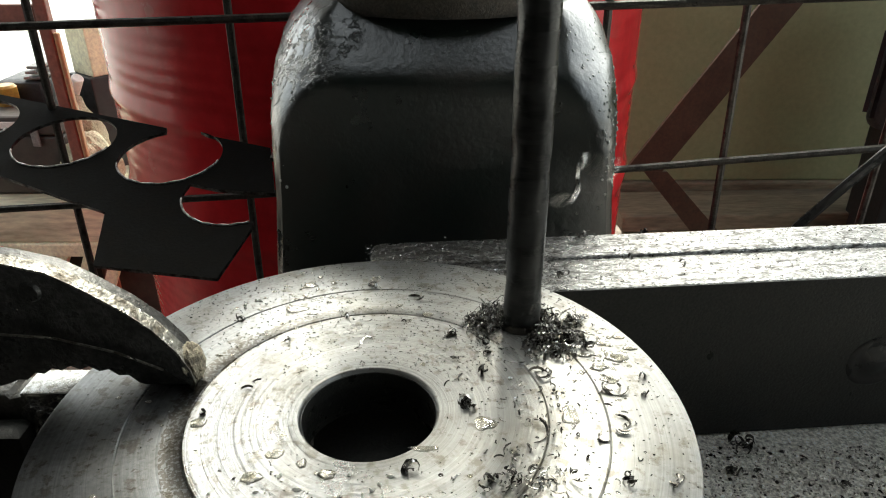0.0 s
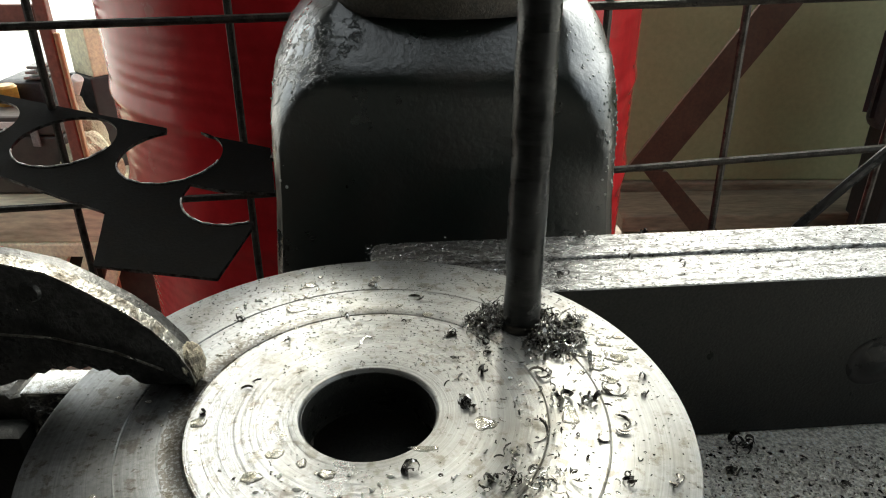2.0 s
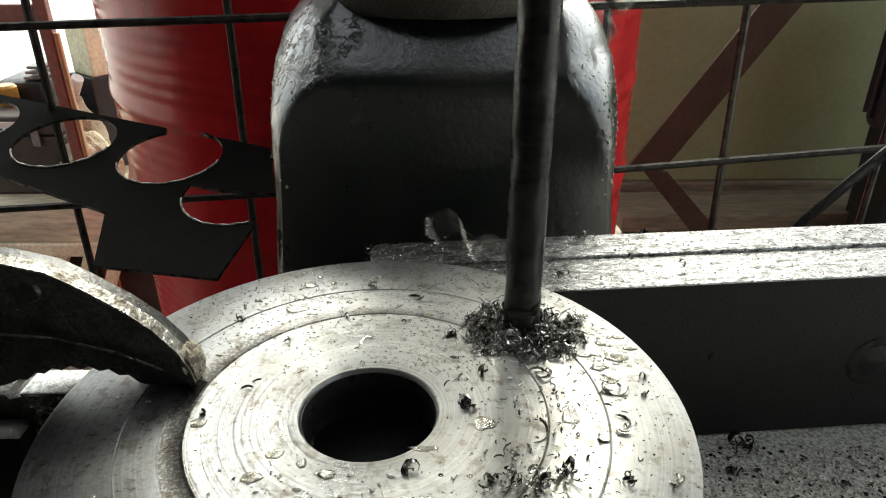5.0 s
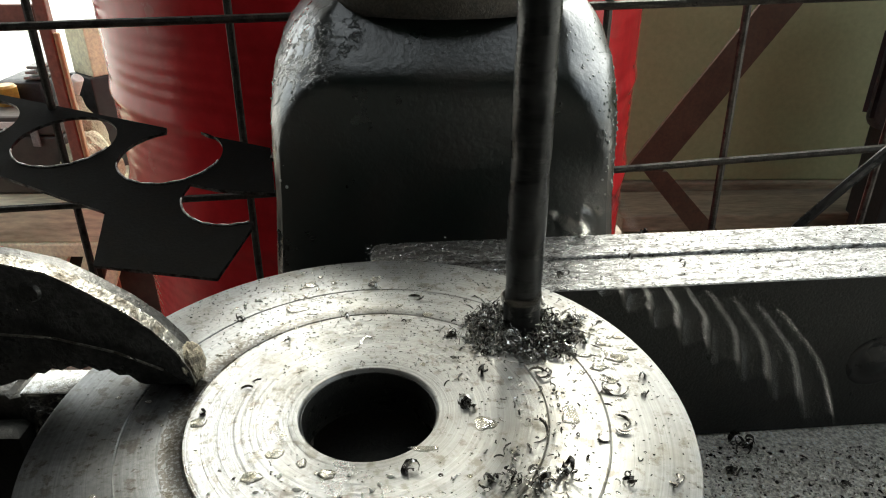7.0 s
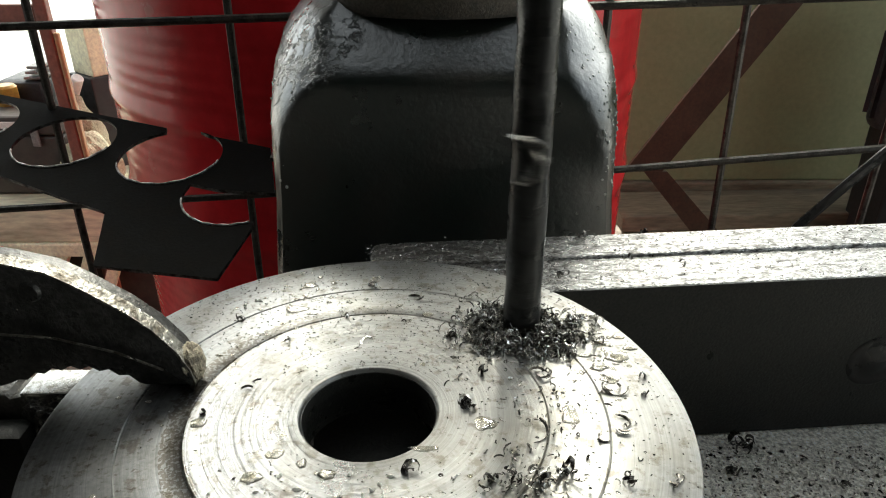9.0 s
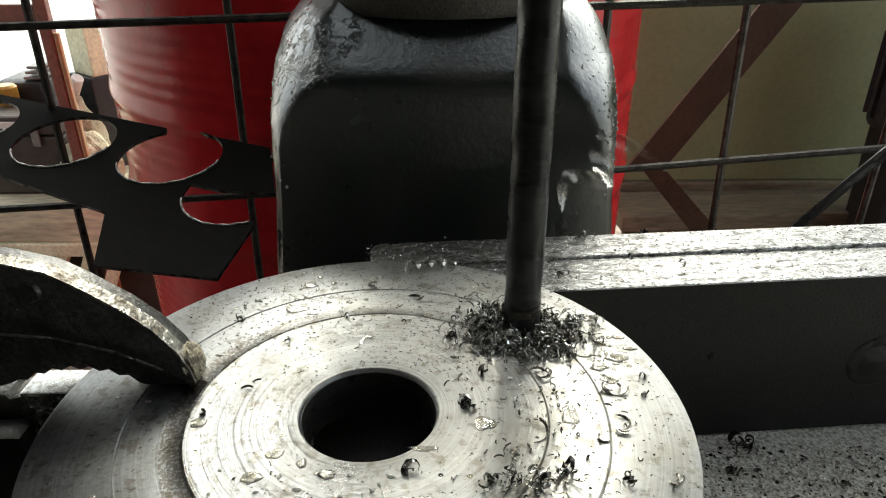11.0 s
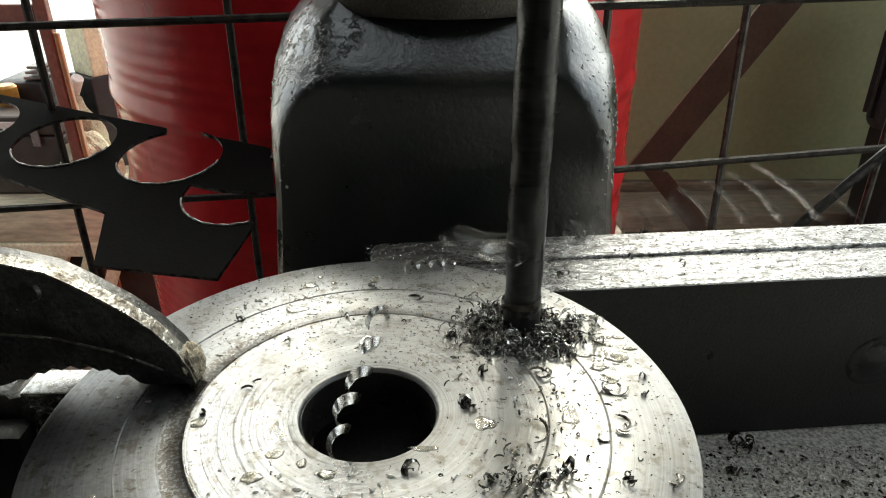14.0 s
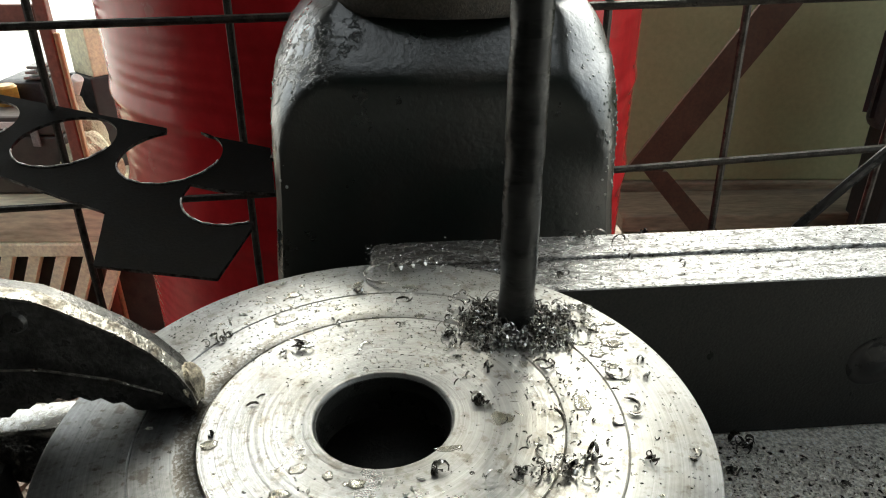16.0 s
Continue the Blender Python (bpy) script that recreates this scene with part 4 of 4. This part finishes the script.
# chips that can be picked out one by one: place, size, pieces, darkness, and whether they are long hooks
CHIPS = ((24.5, 2.0, 2.2, 11, 1, 0, "dark matted knot of swarf on the flange"), (29.2, 14.9, 1.9, 4, 1, 0, "tangled star of curled chips on the flange"),
         (30.6, 23.7, 1.4, 3, 1, 0, "small dark curl beside the swarf heap"), (45.0, 14.1, 2.2, 3, 1, 1, "thin s-shaped chip beside the swarf heap"),
         (39.8, -8.0, 4.2, 1, 1, 1, "long dark hooked chip on the flange"), (37.5, -1.1, 1.1, 2, 1, 0, "small dark chip on the flange"),
         (63.7, 8.1, 2.4, 4, 1, 1, "dark sliver of swarf near the rim"), (72.2, 13.5, 1.5, 3, 0, 0, "bright chip near the rim"),
         (70.6, 5.6, 1.4, 3, 0, 0, "bright crumpled chip near the rim"), (62.4, -6.3, 2.0, 3, 1, 1, "dark curled sliver on the scribed line"),
         (22.1, 21.3, 1.2, 3, 0, 0, "bright crumbs of swarf on the flange"), (7.5, 39.9, 1.3, 3, 0, 0, "bright crumpled chip on the flange"),
         (-2.7, 29.9, 1.5, 2, 0, 1, "pale curved chip above the bore"), (-4.4, 60.8, 2.0, 5, 0, 0, "bright crumpled chip on the scribed line"),
         (9.5, 52.6, 2.2, 2, 1, 1, "thin hooked chip on the flange"), (21.3, 33.2, 1.8, 6, 1, 0, "dark chain of chips beside the swarf heap"),
         (-26.8, 29.7, 1.6, 2, 0, 0, "small ring-shaped chip on the flange"), (-43.5, 41.7, 1.5, 4, 1, 0, "dark blob of swarf on the scribed line"),
         (-10.6, 42.5, 1.2, 2, 0, 0, "small bright chip on the flange"), (-30.1, 11.3, 1.6, 1, 1, 1, "grey sliver on the flange"),
         (-31.9, 7.1, 1.8, 1, 1, 1, "grey sliver on the flange"), (11.2, -20.7, 2.0, 7, 1, 0, "oily dark chip beside the bore"),
         (37.3, -14.4, 2.0, 1, 1, 1, "dark sliver on the flange"), (36.6, -16.8, 1.6, 2, 1, 1, "dark sliver on the flange"),
         (29.2, -23.4, 1.4, 6, 1, 0, "oily dark chip on the flange"), (-41.5, -1, 1.4, 4, 1, 0, "dark chip beside the pliers"),
         (59.4, -23.4, 1.6, 4, 1, 0, "dark chip near the rim"), (69.3, -23.4, 1.4, 3, 1, 1, "dark chip near the rim"), (57, -10, 1.5, 2, 1, 1, "dark chip on the scribed line"))
for x, y, size, n, dark, hooked, lab in CHIPS:
    bm = bmesh.new()
    for k in range(n):
        cx, cy = x + rng.gauss(0, 0.35 * size) * (k > 0), y + rng.gauss(0, 0.35 * size) * (k > 0)
        slot = dark if k % 3 < 2 else 1 - dark
        if hooked:
            ribbon(bm, size * 0.8 * MM, size * 0.3 * MM, rng.uniform(0.22, 0.48), size * MM * 0.16 + 0.0002, 0.0003, turn_at(cx * MM, cy * MM, 0.0005, rng, 16), grow=rng.uniform(0.3, 0.9), steps=18, slot=slot)
        else:
            chip_at(bm, cx, cy, 0.5 * size * (0.6 + 0.5 * (k % 2)), size * MM * rng.uniform(0.6, 1), rng, slot)
    rider("steel_chip", bm, [CHIP, CHIP_DARK], lab, "metal chip", "chips on the flange")


def puddle(bm, x, y, rx, ry, h, seed):
    """A lens of oil with an uneven rim."""
    n = 18
    rings = []
    for k, (q, z) in enumerate(((1.0, 0.0), (0.93, 0.55), (0.75, 0.85), (0.4, 1.0))):
        ring = []
        for i in range(n):
            a = 2 * math.pi * i / n
            w = 1 + 0.5 * noise.noise(Vector((math.cos(a) * 1.5, math.sin(a) * 1.5, seed)))
            ring.append(bm.verts.new(((x + rx * q * w * math.cos(a)) * MM, (y + ry * q * w * math.sin(a)) * MM, (z * h * 0.5 + 0.01) * MM)))
        rings.append(ring)
    for a, b in zip(rings, rings[1:]):
        for i in range(n):
            bm.faces.new((a[i], a[(i + 1) % n], b[(i + 1) % n], b[i]))
    bm.faces.new(rings[-1])
    bm.faces.new(rings[0][::-1])


DROPS = ((-13.5, -18.2, 1.4, 1.2, 0.8), (-7.7, -21.5, 2.2, 1.4, 0.8), (-20.6, -15.1, 2.4, 1.6, 0.35), (-24.2, -22.4, 2.8, 1.6, 0.7), (14.3, -13.4, 3.4, 1.0, 0.3), (28.6, -5.0, 2.8, 2.2, 0.22),
         (-41.5, -4.5, 2.4, 1.6, 0.7), (67, 22.5, 3.4, 2.6, 0.8), (50.2, -1.5, 2.2, 3.6, 0.35), (61.3, 17.5, 2.6, 1.7, 0.7), (72, 26.5, 2.0, 1.4, 0.7), (64, 29, 1.8, 1.4, 0.7), (58.5, 23, 2.2, 1.2, 0.6),
         (-25.5, 62, 2.6, 1.6, 0.5), (-27, 47.4, 3.2, 2.4, 0.35), (63, 12, 2.2, 2.0, 0.4), (14, 44, 1.8, 1.2, 0.25), (12.5, 62, 2.4, 1.6, 0.25), (-4.5, 66, 1.5, 1.5, 0.3), (57, 40, 2.6, 3.0, 0.4), (70, 32, 1.8, 1.4, 0.5))
for k, (x, y, rx, ry, h) in enumerate(DROPS):
    bm = bmesh.new()
    puddle(bm, x, y, rx, ry, h, k * 1.7)
    rider("oil_drop", bm, OIL, "yellowish drop of cutting oil on the steel", "oil drop", "oil drops", smooth=True)
bm = bmesh.new()
for k in range(150):
    if k < 55:
        x, y = rng.gauss(63, 5), rng.gauss(24, 9)
    elif k < 90:
        x, y = rng.gauss(-26, 7), rng.gauss(55, 7)
    else:
        a, r = rng.uniform(0, 6.28), math.sqrt(rng.uniform(21 ** 2, 76 ** 2))
        x, y = r * math.cos(a), r * math.sin(a)
    if 20 < math.hypot(x, y) < 77:
        q = rng.uniform(0.3, 1.0)
        puddle(bm, x, y, q, q * rng.uniform(0.6, 1), 0.35 * q, k * 0.9)
rider("oil_spots", bm, OIL, "fine spots of cutting oil on the flange", "oil spots", kind="stuff", smooth=True)

# ---------------------------------------------------------------- swarf on the vise and the table
for x, y, size, n, lab in ((0.0587, 0.2600, 2.2, 5, "dark knot of swarf on the vise jaw"), (0.0441, 0.2262, 2.0, 5, "curled swarf beside the flange rim"), (0.0724, 0.2392, 1.8, 2, "dark hooked chip on the vise jaw"),
                           (0.0921, 0.2345, 1.7, 3, "dark sliver on the vise jaw"), (0.0844, 0.2612, 2.0, 4, "curled chips along the vise jaw"), (0.066, 0.2205, 1.3, 1, "thin bright sliver on the jaw's edge"),
                           (0.0030, 0.2570, 1.3, 1, "thin bright chip standing on the vise jaw")):
    bm = bmesh.new()
    for k in range(n):
        chip_at(bm, rng.gauss(0, 0.8 * size), rng.gauss(0, 0.5 * size), 0.5 * size, size * MM * rng.uniform(0.6, 1), rng, 0 if rng.random() < 0.25 else 1)
    tagged(put("steel_chip", bm, [CHIP, CHIP_DARK], m=pose(x, y, -0.0125)), lab, "metal chip", "chips on the vise")
bm = bmesh.new()
for k in range(260):
    u, v = rng.uniform(-0.062, 0.20), rng.uniform(0.002, 0.040)
    q = pose(0.047, 0.2178, 0, 0, 0, 4.8) @ Vector((u, v, 0))
    if math.hypot(q.x - FC[0], q.y - FC[1]) < 0.0815:
        continue
    chip_at(bm, q.x / MM, q.y / MM, 0.1 if v < 0.0236 else 2.0, rng.uniform(0.2, 0.7) * MM, rng, 0 if rng.random() < 0.3 else 1)
tagged(put("vise_swarf", bm, [CHIP, CHIP_DARK], m=pose(0, 0, -0.0138)), "fine swarf sprinkled along the vise jaw", "swarf", kind="stuff")
spots = []
for k in range(2600):
    u, v = rng.uniform(-0.076, 0.0) if k < 2100 else rng.uniform(0.0, 0.2), rng.uniform(0.001, 0.041)
    q = pose(0.047, 0.2178, 0, 0, 0, 4.8) @ Vector((u, v, 0))
    if math.hypot(q.x - FC[0], q.y - FC[1]) > 0.0812:
        spots.append((q.x, q.y, 0.0 if v < 0.0236 else 0.0010, rng.uniform(0.08, 0.36) * MM))
lay("vise_grit", crumbs(spots, rng, 0.72), [CHIP, CHIP_DARK], pose(0, 0, -0.0138), "dark grit caked on the vise jaw", "grit")
spots = [(rng.uniform(0.06, 0.22), rng.uniform(0.12, 0.2165), 0, rng.uniform(0.15, 0.6 if k % 9 else 1.2) * MM) for k in range(11000)]
lay("table_grit", crumbs(spots, rng, 0.22), [GRAVEL, CHIP_DARK], pose(0, 0, -0.0885), "pale metal grit covering the machine table", "grit")
for x, y, size, n in ((0.1232, 0.2165, 3.4, 10), (0.1145, 0.2010, 2.4, 6), (0.1520, 0.1950, 2.2, 4)):
    bm = bmesh.new()
    for k in range(n):
        chip_at(bm, rng.gauss(0, 0.7 * size), rng.gauss(0, 0.4 * size), 0.7 * size * rng.random() + 0.6, size * MM * rng.uniform(0.5, 1), rng, 0 if rng.random() < 0.3 else 1)
    tagged(put("steel_chip", bm, [CHIP, CHIP_DARK], m=pose(x, y, -0.0882)), "dark clump of swarf on the machine table", "metal chip", "chips on the table")
bm = bmesh.new()
for k in range(700):
    chip_at(bm, rng.uniform(60, 270), rng.uniform(60, 214), 0.4, rng.uniform(0.3, 1.3) * MM, rng, 0 if rng.random() < 0.3 else 1)
tagged(put("table_swarf", bm, [CHIP, CHIP_DARK], m=pose(0, 0, -0.0882)), "dark swarf and grit over the machine table", "swarf", kind="stuff")

# ---------------------------------------------------------------- chips that fly
def flyer(name, build, label, bright=CHIP):
    bm = bmesh.new()
    build(bm)
    return tagged(put(name, bm, [bright, CHIP_DARK], smooth=True), label, "metal chip")


whirl = flyer("whirling_chip", lambda bm: ribbon(bm, 0.0028, 0.0150, 1.9, 0.0015, 0.0002, pose(0, 0, 0, 0, 90), grow=0.3, steps=16), "long bright curl whipped round by the drill")
spiral = flyer("spiral_chip", lambda bm: ribbon(bm, 0.0021, 0.0140, 4.8, 0.0033, 0.0002, pose(0, 0, 0, 0, 90), grow=0.35, steps=18, wob=0.0045), "long bright spiral chip lying across the bore")
clump = flyer("chip_clump", lambda bm: [chip_at(bm, rng.gauss(0, 1), rng.gauss(0, 2.4), 0, 1.5 * MM, rng, k % 3 > 0) for k in range(8)], "dark clump of swarf thrown onto the flange")
tuft = flyer("chip_clump", lambda bm: [chip_at(bm, rng.gauss(0, 2.6), rng.gauss(0, 1.6), 0, 1.4 * MM, rng, k % 3 > 0) for k in range(7)], "scattered dark chips thrown onto the flange")
hook = flyer("hooked_chip", lambda bm: ribbon(bm, 0.0060, 0.004, 0.62, 0.0009, 0.0003, pose(0, 0, 0, 0, 0), grow=0.6, steps=22), "thin hooked chip lying near the rim")
whip = flyer("whipping_coil", lambda bm: ribbon(bm, 0.0016, 0.0082, 9, 0.0014, 0.00018, pose(0, 0, 0, 0, 90), grow=0.5, steps=14), "long thin coil of swarf lashing round the drill", DULL)
coil = flyer("coil_chip", lambda bm: ribbon(bm, 0.0016, 0.0044, 4.2, 0.0014, 0.0002, pose(0, 0, 0, 0, 90), grow=-0.4, steps=14), "small bright coiled chip near the rim")
loose = flyer("loose_curl", lambda bm: [ribbon(bm, 0.0012, 0.0020, 1.3, 0.0010, 0.0002, pose(0.003 * k - 0.004, 0.002 * (k % 2) - 0.0022 * k, 0, 20 * k, 70, 50 * k), grow=0.3, steps=12, slot=k % 2) for k in range(4)],
              "dark curl drifting down the flange")

vise_hooks = [flyer("hooked_chip", lambda bm: ribbon(bm, 0.0026, 0.001, 0.62, 0.0009, 0.0003, pose(0, 0, 0, 90), grow=0.5, steps=24, slot=1), "dark hooked chip thrown onto the vise jaw") for _ in range(2)]
cling = flyer("clinging_curl", lambda bm: [ribbon(bm, 0.0060, 0.0030, 0.32, 0.0022, 0.0002, pose(0, 0, 0.0009 * k, 9 * k, -8, 95 * k), grow=0.10 - 0.04 * k, steps=40, slot=min(k, 1)) for k in range(4)], "greyish curl wound round the foot of the drill")

# ---------------------------------------------------------------- movement
def motions():
    flange_rows = [(0, 0, 0, 0), (14.6, 0, 0, 0), (14.8, -0.0003, 0.0004, -0.45), (15.0, -0.0005, 0.0006, -0.726), (15.2, -0.0002, 0.0, 0.1), (15.5, 0.0016, -0.0017, 2.367), (16, 0.0039, -0.0021, 7.92)]
    for ob in RIDERS:
        walk(ob, [(t, pose(FC[0] + dx, FC[1] + dy, 0, 0, 0, a)) for t, dx, dy, a in flange_rows])
    # the drill turns all the while, and gives a little as the work slips
    turn, step = 84.0, 1 / 30

    def spin(t):
        return -turn * t / step

    def drill_pose(t):
        k = max(0.0, min(1.0, (t - 15.1) / 0.9)) ** 1.4
        return pose(DRILL_AT[0] - 0.0014 * k, DRILL_AT[1] + 0.0027 * k, -0.002 * t / 16, 0, 0, spin(t))
    steps = [i * step for i in range(481)]
    walk(drill, [(t, drill_pose(t)) for t in steps])

    # curls hang on the drill and are whipped round with it; rows: seconds, heading, height, reach, rise
    def whirled(table):
        leads, last = [], 0.0
        for t, heading, *rest in table:
            lead = heading - spin(t)
            lead = last + (lead - last + 180) % 360 - 180 if leads else lead
            leads.append(lead)
            last = lead
        ts = [q[0] for q in table]

        def at(t):
            lead, z, out, rise = (float(np.interp(t, ts, v)) for v in (leads, *([q[k] for q in table] for k in (2, 3, 4))))
            return pose(*DRILL_AT, z, 0, 0, spin(t) + lead) @ pose(out, 0, 0, 0, rise)
        return at

    def lashed(table):
        at = whirled(table)
        return [(t, at(t)) for t in steps if table[0][0] <= t <= table[-1][0]]

    bed = pose(0.0345, 0.1615, 0.0015, 30, 10, -40)
    floor_bed = pose(0.30, 0.56, FLOOR_Z + 0.004, 90, 0, 8)
    rows = lashed(((0, 0, 0.0442, 0.0100, -39), (0.1, 90, 0.036, 0.010, -35), (0.25, 200, 0.018, 0.012, 0)))
    rows += [(0.4, bed), (3.6, bed)]
    rows += lashed(((3.75, 120, 0.020, 0.012, -10), (4.0, 180, 0.0358, 0.0155, -55), (4.2, 180, 0.032, 0.016, -40), (5.2, 30, 0.030, 0.016, -30), (6.5, 80, 0.020, 0.014, -10), (7.0, 0, 0.0357, 0.0150, -17), (7.5, 90, 0.024, 0.013, -40),
                    (8.0, 0, 0.054, 0.011, 10), (8.3, -60, 0.040, 0.0085, -70), (8.5, -80, 0.034, 0.0080, -75), (8.7, -100, 0.050, 0.0080, -70), (9.0, -100, 0.051, 0.0075, -70), (9.3, -60, 0.050, 0.009, -50), (10.4, 60, 0.050, 0.016, -35), (11.3, 0, 0.046, 0.024, -30),
                    (11.5, 180, 0.0519, 0.034, -25), (11.8, 90, 0.046, 0.020, -20), (12.5, 40, 0.040, 0.016, -20), (13.0, 0, 0.044, 0.022, -40), (13.5, 90, 0.036, 0.020, -20), (14.5, 20, 0.030, 0.014, -40), (14.7, -30, 0.045, 0.010, -60), (15.0, -110, 0.030, 0.009, -60), (15.15, 60, 0.040, 0.02, -20)))
    rows += [(15.3, pose(0.10, 0.36, 0.03, 60, 40, 60)), (15.6, pose(0.24, 0.50, FLOOR_Z + 0.2, 70, 20, 30)), (15.8, floor_bed), (16, floor_bed)]
    walk(whirl, rows)

    # a long coil rides high on the drill, comes down it, lashes round and is thrown clear
    floor_rest = pose(0.95, 0.15, FLOOR_Z + 0.004, 0, 0, 70)
    walk(whip, lashed(((0, -90, 0.150, 0.0095, -90), (4.6, -90, 0.150, 0.0095, -90), (5.4, 60, 0.060, 0.040, -40), (6.3, 100, 0.040, 0.042, -28), (6.5, 180, 0.0363, 0.042, -23), (6.8, 60, 0.040, 0.042, -15), (7.0, -15, 0.010, 0.050, 18),
                       (7.5, 172, 0.0672, 0.040, -23), (8.0, 0, 0.0632, 0.041, 11), (8.2, 90, 0.085, 0.042, -30), (8.35, 90, 0.150, 0.0095, -90), (11.7, -90, 0.150, 0.0095, -90), (11.85, 90, 0.07, 0.03, -40), (12.0, 180, 0.0315, 0.040, 10),
                       (12.15, 60, 0.060, 0.040, -40), (12.3, 90, 0.150, 0.0095, -90), (13.1, 90, 0.150, 0.0095, -90), (13.2, 0, 0.020, 0.045, 8), (13.5, 150, 0.052, 0.040, 8), (13.8, 10, 0.044, 0.042, 5), (14.0, 0, 0.037, 0.0475, -11),
                       (14.3, 120, 0.055, 0.042, -10), (14.5, 178, 0.0698, 0.042, 0), (14.7, 100, 0.085, 0.040, -20)))
         + [(14.85, pose(0.26, 0.27, 0.06, 0, 10, -40)), (15.1, pose(0.60, 0.22, -0.25, 0, 30, -10)), (15.5, floor_rest), (16, floor_rest)])

    # two hooked chips leap from the heap onto the vise
    for ob, t0, land in zip(vise_hooks, (14.3, 14.4), (pose(0.0716, 0.2510, -0.0106, 0, 0, 20), pose(0.0650, 0.2570, -0.0106, 20, 0, -30))):
        rest = pose(FC[0] + 0.054, FC[1] + 0.030, 0.0010, 80, 0, 0)
        walk(ob, [(0, rest), (t0, rest), (t0 + 0.07, pose(0.05, 0.205, 0.02, 60, 40, 40)), (t0 + 0.15, land), (16, land)])

    # a curl winds round the drill's foot and rides up and down with it
    walk(cling, [(t, pose(*DRILL_AT, float(np.interp(t, [0, 2.2, 2.5, 3.0, 3.5, 4.2, 6.3, 6.8, 8.0, 8.3, 9.2, 11.3, 12.2, 13.2, 13.5, 15.0, 15.3, 15.6], [-0.002, -0.002, 0.004, 0.003, 0.005, 0.004, 0.003, 0.007, 0.008, -0.002, -0.002, 0.004, 0.0, 0.004, 0.006, 0.005, -0.004, -0.004])), 0, 0, spin(t)))
                 for t in steps if t < 15.1] + [(15.3, drill_pose(15.3) @ pose(0, 0, -0.004)), (15.6, drill_pose(15.6) @ pose(0, 0, -0.004)), (16, drill_pose(16) @ pose(0, 0, -0.004))])
    # the heap grows
    for ob, t0, t1 in zip(late_heap, (2.4, 4.6), (4.6, 8.0)):
        walk(ob, [(0, pose(*FC, -0.0070)), (t0, pose(*FC, -0.0070)), (t1, pose(*FC, 0))] + [(t, pose(FC[0] + dx, FC[1] + dy, 0, 0, 0, a)) for t, dx, dy, a in flange_rows if t > t1])

    # the spiral springs up out of the bore, lies across it, slips round and is flung off
    walk(spiral, [(0, pose(0.048, 0.150, -0.0845, 0, 0, 80)), (11.9, pose(0.048, 0.150, -0.0845, 0, 0, 80)), (12.0, pose(0.040, 0.145, -0.050, 0, 0, 60)), (12.04, pose(-0.012, 0.139, -0.016, 0, 0, 45)), (12.1, pose(-0.017, 0.139, 0.012, 0, 10, 45)),
                  (12.3, pose(-0.0140, 0.1463, 0.0040, 0, -2, 50.6)), (13.2, pose(-0.0140, 0.1463, 0.0040, 0, -2, 50.6)), (13.35, pose(-0.0185, 0.1470, 0.0045, 20, -2, 72)),
                  (13.5, pose(-0.0210, 0.1490, 0.0040, 40, -2, 92)), (14.45, pose(-0.0210, 0.1490, 0.0040, 40, -2, 92)), (14.6, pose(-0.045, 0.160, 0.012, 90, 10, 150)), (14.75, pose(-0.16, 0.21, 0.05, 150, 40, 190)),
                  (14.95, pose(-0.42, 0.30, -0.20, 210, 60, 220)), (15.3, pose(-0.62, 0.42, FLOOR_Z + 0.01, 240, 5, 240)), (16, pose(-0.62, 0.42, FLOOR_Z + 0.01, 240, 5, 240))])

    # chips thrown from the heap onto the flange; they then ride with it
    def ride(t, x, y, z, a):
        tt = [r[0] for r in flange_rows]
        dx, dy, b = (float(np.interp(t, tt, [r[k] for r in flange_rows])) for k in (1, 2, 3))
        return pose(FC[0] + dx, FC[1] + dy, 0, 0, 0, b) @ pose(x * MM, y * MM, z * MM, 0, 0, a)
    bob = [(0, 55, 30, 0), (0.7, 55, 30, 0), (0.9, 51, 5, 30), (2.1, 51, 5, 30), (2.35, 41, -23, 70), (16, 41, -23, 70)]
    walk(loose, [(t, ride(t, x, y, 1.8, a)) for t, x, y, a in bob if t < 16] + [(14.6, ride(14.6, 41, -23, 1.8, 70)), (15, ride(15, 41, -23, 1.8, 70)), (15.5, ride(15.5, 41, -23, 1.8, 70)), (16, ride(16, 41, -23, 1.8, 70))])
    for ob, t0, x0, y0, x1, y1, z1, a1 in ((clump, 14.5, 54, 30, -22.4, 31.4, 1.6, 80), (tuft, 14.6, 33, 30, -46, 41, 1.0, 80), (hook, 15.1, 50, 24, 6, 72, 0.6, 60), (coil, 10.2, 52, 30, 15, 74.5, 1.6, 10)):
        walk(ob, [(0, ride(0, x0, y0, 1.5, 0)), (t0, ride(t0, x0, y0, 1.5, 0)), (t0 + 0.1, ride(t0 + 0.1, (x0 + x1) / 2, (y0 + y1) / 2, 16, 40)), (t0 + 0.2, ride(t0 + 0.2, x1, y1, z1, a1)),
                  (15.35, ride(15.35, x1, y1, z1, a1)), (15.5, ride(15.5, x1, y1, z1, a1)), (16, ride(16, x1, y1, z1, a1))])


motions()
